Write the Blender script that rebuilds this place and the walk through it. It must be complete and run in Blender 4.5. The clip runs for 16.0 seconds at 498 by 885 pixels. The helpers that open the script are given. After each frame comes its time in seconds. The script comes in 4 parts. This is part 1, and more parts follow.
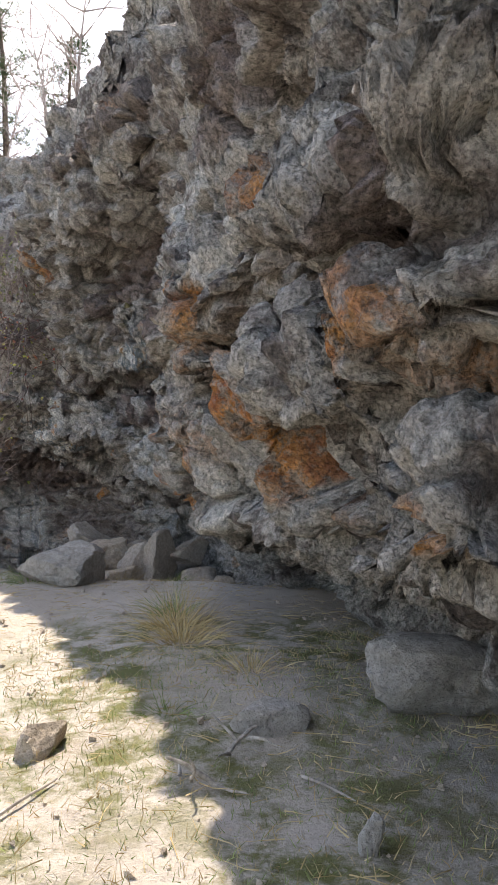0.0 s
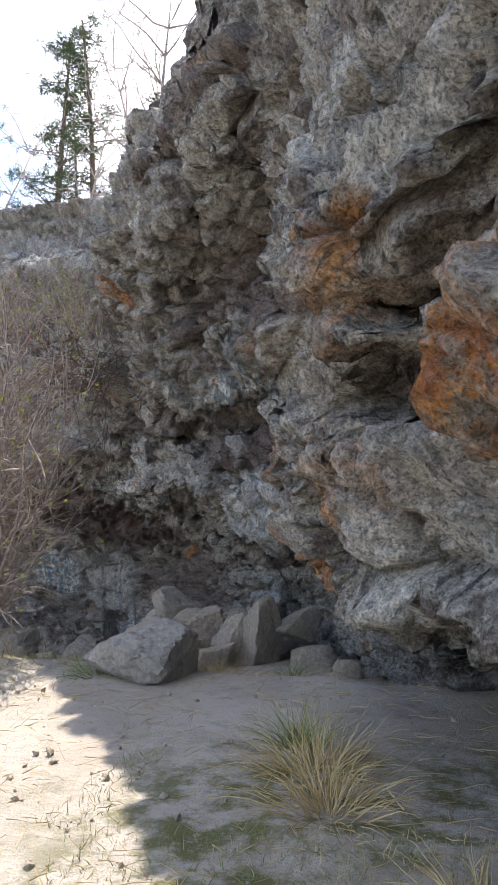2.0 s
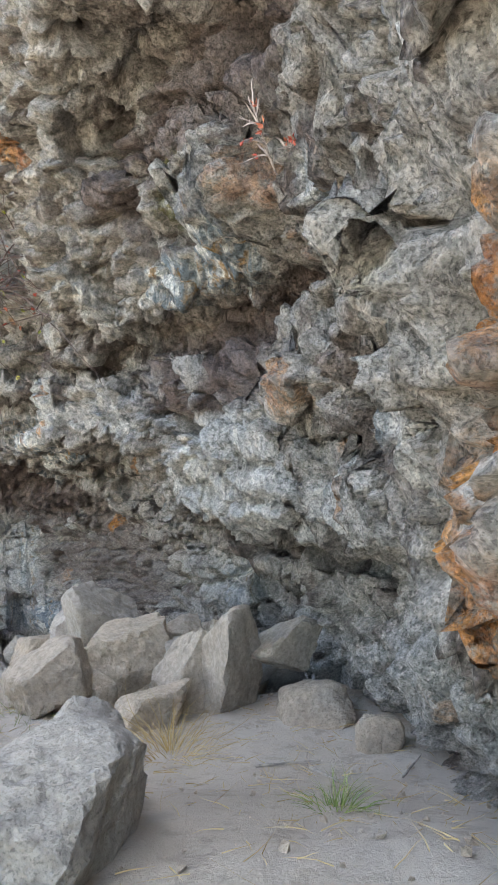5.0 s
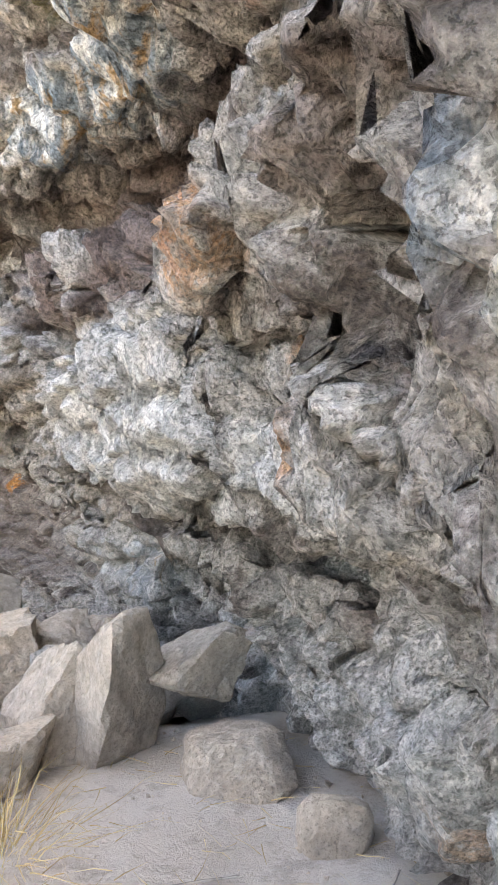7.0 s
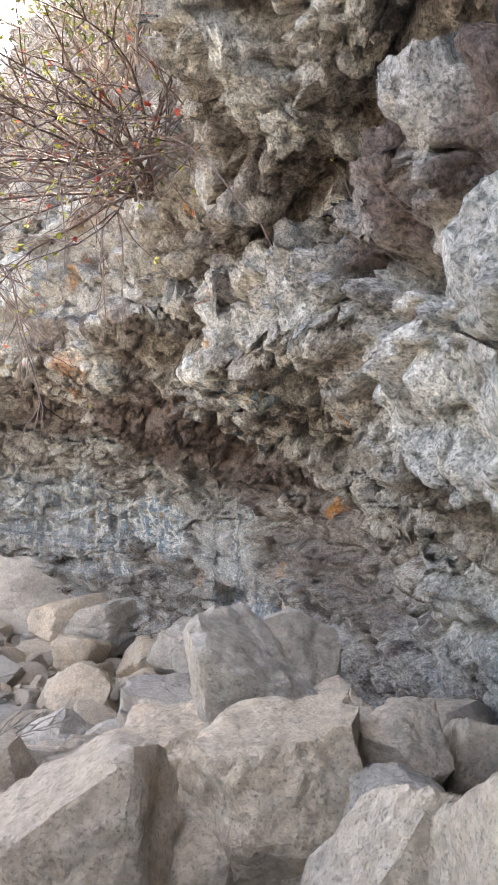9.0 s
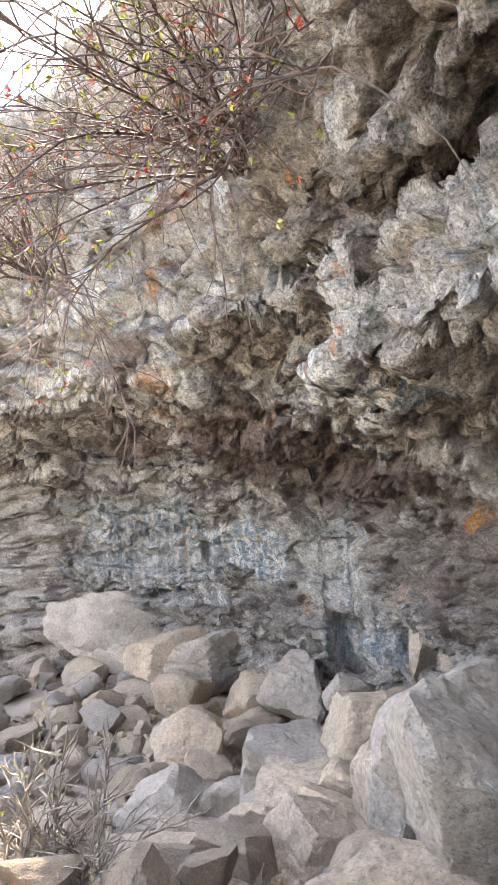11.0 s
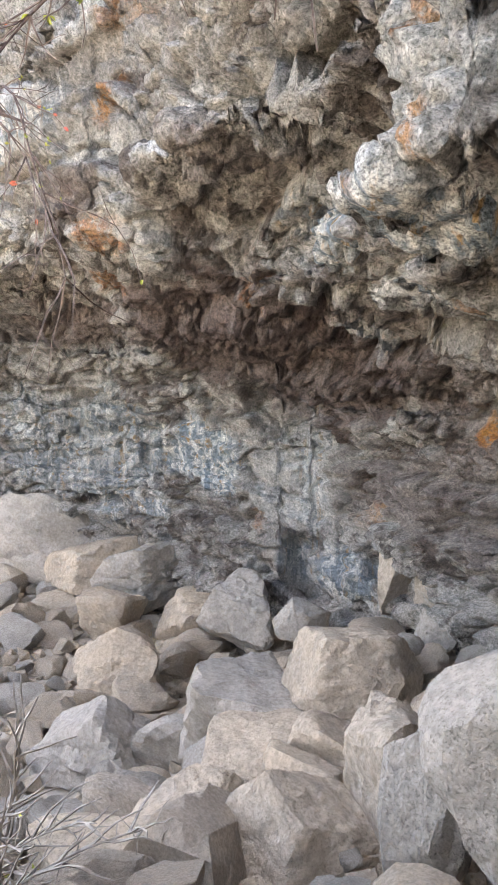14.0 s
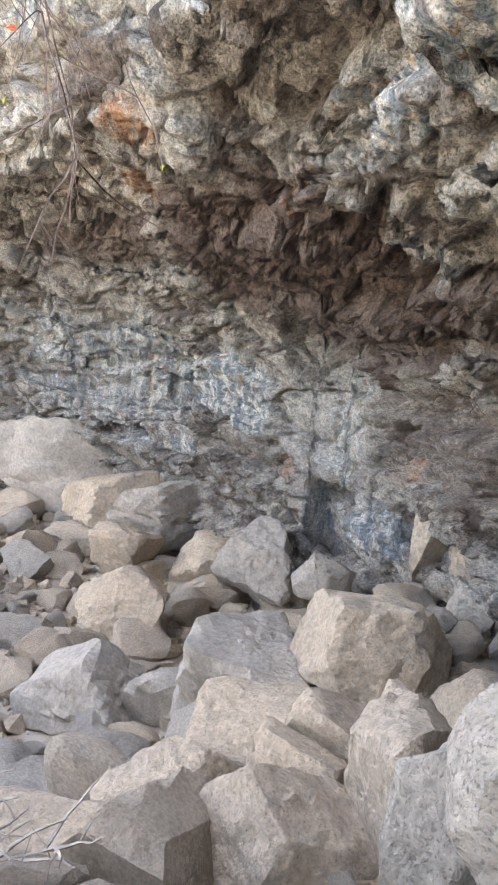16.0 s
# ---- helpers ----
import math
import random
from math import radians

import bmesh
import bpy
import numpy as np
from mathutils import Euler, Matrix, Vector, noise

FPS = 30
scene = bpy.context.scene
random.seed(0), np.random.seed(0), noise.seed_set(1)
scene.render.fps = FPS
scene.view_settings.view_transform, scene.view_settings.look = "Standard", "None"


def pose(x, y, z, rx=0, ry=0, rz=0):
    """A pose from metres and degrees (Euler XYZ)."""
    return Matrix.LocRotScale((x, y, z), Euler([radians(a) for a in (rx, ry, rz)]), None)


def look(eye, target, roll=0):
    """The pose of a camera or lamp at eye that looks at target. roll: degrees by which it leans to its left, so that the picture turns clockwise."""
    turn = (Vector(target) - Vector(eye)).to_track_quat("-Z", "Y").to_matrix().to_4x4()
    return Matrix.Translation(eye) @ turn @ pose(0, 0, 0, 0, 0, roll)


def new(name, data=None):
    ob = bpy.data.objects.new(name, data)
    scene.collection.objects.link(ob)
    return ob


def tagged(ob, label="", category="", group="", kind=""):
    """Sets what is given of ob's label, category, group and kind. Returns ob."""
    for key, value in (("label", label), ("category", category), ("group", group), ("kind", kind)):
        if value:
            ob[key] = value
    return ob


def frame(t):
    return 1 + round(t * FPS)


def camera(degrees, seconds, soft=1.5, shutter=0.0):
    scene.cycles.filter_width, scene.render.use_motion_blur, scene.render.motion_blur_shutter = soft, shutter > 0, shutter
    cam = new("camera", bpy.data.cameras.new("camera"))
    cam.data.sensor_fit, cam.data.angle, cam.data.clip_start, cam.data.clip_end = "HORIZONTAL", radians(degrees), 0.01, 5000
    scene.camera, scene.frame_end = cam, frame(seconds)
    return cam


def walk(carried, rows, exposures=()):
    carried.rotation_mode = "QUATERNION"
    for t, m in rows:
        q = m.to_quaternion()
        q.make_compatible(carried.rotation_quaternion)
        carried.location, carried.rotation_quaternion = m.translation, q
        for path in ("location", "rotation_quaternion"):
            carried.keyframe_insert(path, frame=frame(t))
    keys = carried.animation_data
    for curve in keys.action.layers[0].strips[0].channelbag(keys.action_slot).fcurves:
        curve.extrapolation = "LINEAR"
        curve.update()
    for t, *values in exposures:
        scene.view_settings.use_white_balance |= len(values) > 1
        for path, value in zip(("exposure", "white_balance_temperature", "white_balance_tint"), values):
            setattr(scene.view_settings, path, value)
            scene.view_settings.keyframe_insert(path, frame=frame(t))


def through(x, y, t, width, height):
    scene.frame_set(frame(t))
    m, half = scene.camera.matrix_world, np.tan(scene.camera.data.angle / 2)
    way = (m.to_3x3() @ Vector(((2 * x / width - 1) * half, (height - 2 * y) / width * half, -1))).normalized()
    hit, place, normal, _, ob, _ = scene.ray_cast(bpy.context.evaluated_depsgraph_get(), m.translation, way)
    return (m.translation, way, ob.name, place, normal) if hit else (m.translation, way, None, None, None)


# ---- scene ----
cam = camera(37.5, 16.0)
SCALE = 1.35  # metres to one unit of the plan below
METRES, EYE, TILT, LEAN, TURN = 9.0 * SCALE, 1.5 * SCALE, 1.0, 0.0, 0.0
ROWS = [
    (0.0, 0.0, 0.0, 0.0, 0.0, 0.0, 0.0),
    (0.5, -0.01, 0.0349, 0.0005, 3.0, 0.46, 0.26),
    (1.0, -0.015, 0.072, -0.0006, 4.22, 1.64, 0.42),
    (1.5, -0.023, 0.1129, -0.0039, 6.13, 2.78, 0.45),
    (2.0, -0.0326, 0.1531, -0.0061, 6.73, 4.25, 0.82),
    (2.5, -0.0434, 0.195, -0.0063, 7.71, 6.01, 0.91),
    (3.0, -0.0586, 0.2356, -0.005, 7.2, 5.9, 1.34),
    (5.5, -0.0875, 0.4407, -0.0068, -0.37, -0.13, 0.78),
    (6.0, -0.0843, 0.4788, -0.0058, -2.34, -0.56, 0.68),
    (6.5, -0.0804, 0.512, -0.0109, -8.01, -1.22, 0.83),
    (7.0, -0.0717, 0.5455, -0.0196, -3.74, -1.97, -0.93),
    (7.5, -0.0723, 0.5804, -0.0283, 2.13, -2.75, -1.29),
    (8.0, -0.0763, 0.6157, -0.0333, 10.79, -2.23, -1.23),
    (8.5, -0.089, 0.6487, -0.0345, 15.7, -1.0, -1.61),
    (9.0, -0.1026, 0.6792, -0.035, 20.89, 0.07, -1.03),
    (9.5, -0.1168, 0.7021, -0.0331, 27.16, 1.25, -0.88),
    (10.0, -0.1329, 0.7181, -0.0327, 27.64, 1.82, 1.8),
    (12.5, -0.2238, 0.7931, -0.045, 24.8, -0.2, 3.19),
    (13.0, -0.2326, 0.8128, -0.0485, 24.52, -0.55, 1.97),
    (13.5, -0.2415, 0.8311, -0.0529, 23.58, -1.31, 0.25),
    (14.0, -0.2494, 0.8468, -0.0566, 20.91, -5.57, -0.64),
    (14.5, -0.2476, 0.8632, -0.061, 20.95, -6.84, -3.35),
    (15.0, -0.2472, 0.8827, -0.065, 21.02, -8.09, -5.29),
    (15.5, -0.2544, 0.9002, -0.0684, 21.24, -9.18, -4.42),
    (16.0, -0.2618, 0.9121, -0.0724, 24.96, -9.89, -5.17),
]
EXPOSURES = [(0.0, 1.47, 6700, 14), (3.0, 1.45, 6250, 12), (5.5, 3.2, 7100, 9), (7.0, 3.55, 7400, 16), (9.0, 3.25, 7300, 16), (12.5, 3.25, 7250, 16), (16.0, 3.4, 7250, 15)]
walk(cam, [(t, pose(0, 0, EYE, TILT, LEAN, TURN) @ pose(METRES * x, METRES * y, METRES * z, 90 + pitch, roll, yaw)) for t, x, y, z, yaw, pitch, roll in ROWS], EXPOSURES)

# ---- light: bright sky with thin cloud, sun beyond the cliff's brow ----
SUN_ELEVATION, SUN_AZIMUTH = 58.0, -9.0  # degrees; azimuth from +y towards +x
world = bpy.data.worlds.new("sky")
scene.world = world
world.use_nodes = True
wn, wl = world.node_tree.nodes, world.node_tree.links
wn.clear()
sky = wn.new("ShaderNodeTexSky")
sky.sky_type, sky.sun_disc = "NISHITA", False
sky.sun_elevation, sky.sun_rotation = radians(SUN_ELEVATION), radians(SUN_AZIMUTH)
sky.air_density, sky.dust_density = 1.0, 0.6
cloud = wn.new("ShaderNodeTexNoise")
cloud.inputs["Scale"].default_value, cloud.inputs["Detail"].default_value = 2.2, 8
coord = wn.new("ShaderNodeTexCoord")
ramp = wn.new("ShaderNodeValToRGB")
ramp.color_ramp.elements[0].position, ramp.color_ramp.elements[1].position = 0.52, 0.74
mixc = wn.new("ShaderNodeMixRGB")
mixc.inputs[2].default_value = (9.5, 9.4, 9.2, 1)
back = wn.new("ShaderNodeBackground")
back.inputs["Strength"].default_value = 0.15
wout = wn.new("ShaderNodeOutputWorld")
wl.new(coord.outputs["Generated"], cloud.inputs["Vector"])
wl.new(cloud.outputs["Fac"], ramp.inputs["Fac"])
wl.new(ramp.outputs["Color"], mixc.inputs[0])
wl.new(sky.outputs["Color"], mixc.inputs[1])
wl.new(mixc.outputs[0], back.inputs["Color"])
wl.new(back.outputs[0], wout.inputs["Surface"])
sun = new("sun", bpy.data.lights.new("sun", "SUN"))
sun.data.energy, sun.data.angle, sun.data.color = 3.7, radians(0.6), (1.0, 0.93, 0.82)
ea, aa = radians(SUN_ELEVATION), radians(SUN_AZIMUTH)
sun.matrix_world = look((0, 0, 0), (-math.sin(aa) * math.cos(ea), -math.cos(aa) * math.cos(ea), -math.sin(ea)))

# ---- shape functions ----
# <shape>
_TAB = np.random.RandomState(7).rand(256, 256)


def lattice(ix, iy, seed):
    return _TAB[(ix * 7 + seed * 31 + (iy // 256) * 17) % 256, (iy * 13 + seed * 57 + (ix // 256) * 29) % 256]


def vnoise(x, y, seed=0):
    """Smooth value noise, -1 to 1."""
    ix, iy = np.floor(x).astype(int), np.floor(y).astype(int)
    fx, fy = x - ix, y - iy
    fx, fy = fx * fx * (3 - 2 * fx), fy * fy * (3 - 2 * fy)
    a, b = lattice(ix, iy, seed), lattice(ix + 1, iy, seed)
    c, d = lattice(ix, iy + 1, seed), lattice(ix + 1, iy + 1, seed)
    return 2 * ((a + (b - a) * fx) * (1 - fy) + (c + (d - c) * fx) * fy) - 1


def fbm(x, y, seed=0, octaves=4, gain=0.5):
    total, amp = 0, 1.0
    for k in range(octaves):
        total = total + amp * vnoise(x * 2 ** k + 3.7 * k, y * 2 ** k + 9.1 * k, seed + k)
        amp *= gain
    return total


def smooth(a, b, x):
    t = np.clip((x - a) / (b - a), 0, 1)
    return t * t * (3 - 2 * t)


def blocks(x, y, seed=0):
    """Broken blocks: the height of a tilted block at each place, and how near its crack is."""
    ix, iy = np.floor(x).astype(int), np.floor(y).astype(int)
    f1 = np.full(np.shape(x), 9.0)
    f2 = f1.copy()
    height = np.zeros(np.shape(x))
    for dx in (-1, 0, 1):
        for dy in (-1, 0, 1):
            jx, jy = ix + dx, iy + dy
            px = x - (jx + 0.15 + 0.7 * lattice(jx, jy, seed))
            py = y - (jy + 0.15 + 0.7 * lattice(jx, jy, seed + 3))
            d = np.maximum(np.abs(px) * 0.9 + np.abs(py) * 0.35, np.abs(py) * 0.9 + np.abs(px) * 0.35)
            h = 2 * lattice(jx, jy, seed + 5) - 1 + px * 1.6 * (lattice(jx, jy, seed + 6) - 0.5) + py * 1.8 * (lattice(jx, jy, seed + 8) - 0.3)
            near = d < f1
            f2 = np.where(near, f1, np.minimum(f2, d))
            height = np.where(near, h, height)
            f1 = np.where(near, d, f1)
    return height, f2 - f1


LEVELS = np.array([-1.5, 0.3, 0.8, 1.25, 1.7, 2.3, 3.1, 4.2, 5.4, 6.6])
STATIONS = []


def station(x, y, *depths):
    """A cross-section of the cliff: where its brow stands in the plan, and how far it leans out (+) or in (-) at each level."""
    STATIONS.append((x, y, depths))


station(1.3, -9.0, -0.9, -0.8, -0.6, -0.1, 0.1, 0.0, 0.1, 0.0, -0.1, -1.2)
station(1.0, -3.0, -0.9, -0.8, -0.6, -0.1, 0.1, 0.0, 0.1, 0.0, -0.1, -1.2)
station(0.55, 0.3, -1.1, -0.9, -0.7, -0.05, 0.0, 0.0, 0.1, -0.2, -1.2, -2.6)
station(0.15, 2.4, -1.25, -1.05, -0.85, -0.05, 0.0, 0.0, 0.05, 0.0, -0.9, -2.4)
station(-0.18, 3.7, -1.25, -1.0, -0.85, -0.08, 0.05, 0.15, 0.1, 0.1, -0.6, -2.2)
station(-0.30, 4.8, -1.1, -0.9, -0.8, 0.10, 0.18, 0.20, 0.15, 0.2, 0.1, -1.4)
station(-0.42, 6.0, -0.65, -0.45, -0.35, -0.1, 0.05, 0.05, 0.25, 0.6, 0.5, -1.0)
station(-0.75, 7.3, -0.95, -0.6, -0.5, 0.0, 0.1, 0.05, 0.55, 1.0, 0.7, -1.0)
station(-1.65, 8.7, -1.1, -0.75, -0.6, -0.3, 0.05, 0.12, 0.6, 1.05, 0.7, -2.0)
station(-2.6, 10.1, -1.3, -1.2, -1.0, -0.55, 0.0, 0.0, 0.25, 0.5, -0.5, -3.0)
station(-3.5, 11.4, -1.6, -1.4, -1.3, -0.9, -0.15, 0.4, 0.4, 0.2, -0.5, -2.4)
station(-5.0, 12.3, -2.2, -2.1, -2.0, -1.7, -0.2, 0.4, 0.35, 0.1, -0.4, -1.8)
station(-7.6, 13.0, -2.6, -2.4, -2.2, -2.1, -1.7, -0.2, 0.0, 0.1, 0.0, -1.4)
station(-11.0, 13.4, -1.6, -1.5, -1.2, -0.9, -0.2, 0.0, 0.0, -0.2, -0.8, -3.0)
station(-17.0, 13.0, -0.6, -0.5, -0.4, -0.2, 0.0, 0.0, -0.3, -1.0, -2.4, -4.4)
station(-26.0, 11.0, -0.6, -0.5, -0.4, -0.2, 0.0, 0.0, -0.3, -1.0, -2.4, -4.4)


def catmull(p, u):
    p = np.asarray(p, float)
    i = np.clip(np.floor(u).astype(int), 0, len(p) - 2)
    f = (u - i)[..., None] if p.ndim > 1 else u - i
    a, b, c, d = p[np.clip(i - 1, 0, None)], p[i], p[i + 1], p[np.clip(i + 2, None, len(p) - 1)]
    return 0.5 * (2 * b + (c - a) * f + (2 * a - 5 * b + 4 * c - d) * f ** 2 + (3 * b - a - 3 * c + d) * f ** 3)


_U = np.linspace(0, len(STATIONS) - 1, 1500)
_XY = catmull([q[:2] for q in STATIONS], _U)
_S = np.concatenate([[0], np.cumsum(np.hypot(*np.diff(_XY, axis=0).T))])
_T = np.gradient(_XY, axis=0)
_T /= np.hypot(_T[:, 0], _T[:, 1])[:, None]
for _ in range(40):
    _T[1:-1] = (_T[:-2] + 2 * _T[1:-1] + _T[2:]) / 4
_DEPTH = np.array([q[2] for q in STATIONS])


def place(s, out, z):
    """World place at s metres along the cliff, so far out of its brow line, at height z."""
    x, y = np.interp(s, _S, _XY[:, 0]), np.interp(s, _S, _XY[:, 1])
    tx, ty = np.interp(s, _S, _T[:, 0]), np.interp(s, _S, _T[:, 1])
    return x - ty * out, y + tx * out, z


def broad(s, z):
    """The cliff's broad form: recess under the brow, brow, upper face and rounded top."""
    u = np.interp(s, _S, _U)
    i = np.clip(np.floor(u).astype(int), 0, len(STATIONS) - 2)
    f = smooth(0, 1, u - i)
    j = np.clip(np.searchsorted(LEVELS, z) - 1, 0, len(LEVELS) - 2)
    g = np.clip((z - LEVELS[j]) / (LEVELS[j + 1] - LEVELS[j]), 0, 1)
    g = 0.5 * g + 0.5 * g * g * (3 - 2 * g)
    low = _DEPTH[i, j] * (1 - f) + _DEPTH[i + 1, j] * f
    high = _DEPTH[i, j + 1] * (1 - f) + _DEPTH[i + 1, j + 1] * f
    return low + (high - low) * g


BULGES = []
STAINS = []


def bulge(s, z, width, height, out, power=2.4, steep=2.2, slant=0.0):
    """A boss (out > 0) or a hollow (out < 0) of the rock face; steep: how square its sides are; slant: lean of its axis."""
    BULGES.append((s, z, width / 2, height / 2, 1.25 * out, power + 0.6, steep, slant))


def stain(kind, s, z, width, height, amount=1.0, slant=0.0):
    """A patch of lichen, mineral streak or scoria on the rock face."""
    STAINS.append((kind, s, z, width / 2, height / 2, amount, slant))


# <features>
# near stretch: lichen-covered bosses over the undercut
bulge(11.32, 1.71, 1.12, 0.30, 0.16, 5, 4)
bulge(11.36, 1.39, 0.94, 0.33, -0.05, 4, 3)
bulge(10.47, 1.72, 0.63, 0.23, 0.2, 4, 3.5)
bulge(10.49, 1.36, 0.51, 0.37, 0.16, 3, 3)
bulge(12.11, 2.31, 1.32, 0.28, 0.16, 4, 3.5)
bulge(10.84, 2.15, 0.63, 0.38, 0.2, 4, 3)
bulge(10.37, 2.14, 0.40, 0.40, 0.18, 4, 3)
bulge(11.79, 2.02, 1.54, 0.13, -0.24, 4, 3)
bulge(10.68, 1.94, 0.35, 0.08, -0.2, 4, 3)
bulge(10.86, 1.71, 0.09, 0.18, -0.28, 4, 3)
bulge(10.47, 1.58, 0.57, 0.07, -0.16, 4, 3)
bulge(10.72, 1.43, 0.09, 0.24, -0.12, 4, 3)
bulge(11.12, 1.89, 0.39, 0.09, -0.2, 3, 3)
bulge(11.58, 2.65, 0.61, 0.24, -0.1, 3, 3)
bulge(12.47, 3.37, 0.91, 0.47, 0.1, 4, 3)
bulge(10.62, 2.31, 0.05, 0.14, -0.25, 4, 3)
bulge(12.53, 2.29, 1.03, 0.46, 0.2, 3, 3)
bulge(13.53, 2.27, 0.55, 0.31, 0.2, 3, 3.2)
bulge(12.43, 1.92, 0.26, 0.23, 0.2, 3, 3)
bulge(12.59, 1.83, 0.75, 0.09, -0.25, 4, 3)
bulge(13.23, 1.49, 1.20, 0.72, 0.16, 3, 3)
bulge(13.18, 1.35, 0.55, 0.36, -0.34, 3, 3)
bulge(12.77, 1.61, 0.10, 0.04, -0.12, 2.4, 3)
bulge(13.81, 2.59, 0.21, 0.21, -0.15, 3, 3)
stain("orange", 11.46, 2.40, 0.68, 0.34, 0.95, 0.3)
stain("orange", 11.83, 1.77, 0.71, 0.35, 1)
stain("orange", 11.86, 1.45, 0.45, 0.32, 0.9)
stain("orange", 10.72, 1.71, 0.24, 0.20, 1)
stain("orange", 10.41, 1.72, 0.38, 0.22, 0.75)
stain("orange", 10.41, 1.34, 0.19, 0.23, 1)
stain("orange", 10.70, 1.87, 0.15, 0.06, 0.9)
stain("orange", 12.50, 2.14, 0.73, 0.20, 0.6)
stain("orange", 11.20, 1.33, 0.31, 0.14, 0.5)
stain("orange", 12.91, 1.59, 0.74, 0.51, 0.4)
stain("orange", 11.62, 1.99, 0.23, 0.08, 0.9)
stain("orange", 13.64, 1.69, 0.52, 0.21, 1)
stain("orange", 13.93, 1.35, 0.76, 0.58, 1)
stain("orange", 13.02, 1.46, 0.46, 0.20, 0.95)
stain("orange", 12.35, 2.12, 0.20, 0.17, 0.9)
stain("orange", 12.63, 2.29, 0.29, 0.07, 0.6)
stain("orange", 12.47, 1.94, 0.14, 0.20, 0.5)
stain("scoria", 12.02, 3.10, 1.36, 0.48, 0.8)
stain("scoria", 10.68, 1.96, 0.36, 0.16, 0.7)
stain("scoria", 10.41, 2.07, 0.36, 0.30, 0.8)
stain("scoria", 12.80, 2.20, 0.73, 0.14, 0.9)
stain("scoria", 13.45, 2.27, 0.52, 0.20, 0.8)
stain("scoria", 12.34, 2.16, 0.26, 0.18, 0.6)
stain("pale", 12.15, 2.34, 1.24, 0.25, 0.4)
stain("pale", 10.82, 2.18, 0.61, 0.20, 0.35)
stain("pale", 11.16, 2.73, 0.35, 0.15, 0.6)
stain("pale", 12.69, 2.81, 0.20, 0.14, 0.6)
stain("pale", 13.95, 2.27, 0.42, 0.12, 0.95)
stain("pale", 13.22, 2.86, 0.29, 0.23, 0.8)
stain("pale", 12.86, 2.55, 0.44, 0.18, 0.4)
stain("pale", 12.77, 1.65, 0.82, 0.24, 0.3)
stain("pale", 12.70, 1.33, 0.20, 0.28, 0.5)
# high brow seen beyond the near bosses
bulge(15.71, 3.88, 2.97, 0.66, 0.34, 5, 4)
bulge(16.20, 3.32, 2.78, 0.46, -0.25, 4, 3)
bulge(15.45, 3.54, 0.94, 0.15, 0.1, 5, 4)
bulge(16.78, 3.93, 0.41, 0.33, 0.12, 4, 3)
bulge(17.85, 2.31, 3.57, 0.17, -0.18, 5, 3)
bulge(18.42, 1.96, 1.74, 0.41, 0.1, 5, 4)
bulge(19.23, 1.63, 2.67, 0.18, -0.2, 5, 3)
bulge(15.33, 4.62, 1.19, 0.78, 0.2, 4, 3)
bulge(18.48, 3.70, 0.57, 0.39, 0.1, 4, 3)
stain("scoria", 16.07, 3.21, 2.48, 0.63, 0.9)
stain("scoria", 16.24, 4.25, 1.77, 0.60, 0.6)
stain("scoria", 14.67, 4.12, 1.64, 0.42, 0.7)
stain("pale", 16.88, 3.97, 0.54, 0.36, 0.6)
stain("pale", 15.41, 3.53, 1.09, 0.16, 0.6)
stain("pale", 16.89, 2.49, 1.94, 0.23, 0.7)
stain("pale", 18.34, 1.94, 1.67, 0.45, 0.35)
stain("orange", 18.44, 3.68, 0.53, 0.43, 0.8)
stain("orange", 14.67, 4.18, 0.26, 0.15, 0.6)
# middle stretch: hanging slab, streaked band, pale block and pillar
bulge(16.02, 2.71, 0.63, 0.38, 0.24, 5, 5)
bulge(16.34, 2.83, 0.08, 0.41, -0.2, 4, 3)
bulge(16.59, 2.52, 1.74, 0.25, 0.09, 5, 4)
bulge(16.64, 2.27, 2.38, 0.16, -0.22, 4, 3)
bulge(16.79, 2.16, 1.33, 0.10, -0.12, 4, 3)
bulge(15.67, 1.84, 0.38, 0.35, 0.14, 4, 3.5)
bulge(16.17, 1.94, 0.30, 0.11, 0.08, 3, 3)
bulge(16.28, 1.80, 0.45, 0.11, 0.08, 4, 4)
bulge(15.60, 1.61, 0.57, 0.09, -0.14, 4, 4)
bulge(15.10, 1.84, 0.41, 0.12, 0.14, 3, 3)
bulge(15.00, 1.65, 0.27, 0.19, -0.28, 3, 3)
bulge(15.45, 2.07, 0.25, 0.19, -0.2, 3, 3)
bulge(15.06, 2.02, 0.32, 0.12, 0.1, 3, 3)
bulge(14.45, 1.92, 0.50, 0.21, 0.16, 3, 3)
bulge(14.34, 1.72, 0.30, 0.12, 0.12, 4, 3)
bulge(14.39, 1.59, 0.30, 0.13, 0.06, 4, 3)
bulge(14.71, 1.69, 0.07, 0.26, -0.18, 4, 3)
bulge(17.61, 1.38, 0.83, 0.45, 0.1, 4, 4)
bulge(16.28, 1.48, 1.01, 0.47, 0.16, 4, 4)
bulge(15.83, 1.42, 0.06, 0.23, -0.16, 5, 3)
bulge(16.18, 1.23, 1.40, 0.15, 0.07, 5, 4)
bulge(15.64, 1.31, 0.40, 0.32, 0.05, 5, 4)
bulge(16.62, 1.03, 1.78, 0.11, -0.25, 6, 3)
bulge(19.21, 1.41, 1.75, 0.59, -0.24, 5, 4)
bulge(18.24, 1.79, 1.47, 0.20, 0.08, 5, 4)
bulge(17.31, 1.67, 0.37, 0.16, 0.06, 3, 3)
bulge(15.21, 1.38, 0.34, 0.36, 0.14, 3, 3)
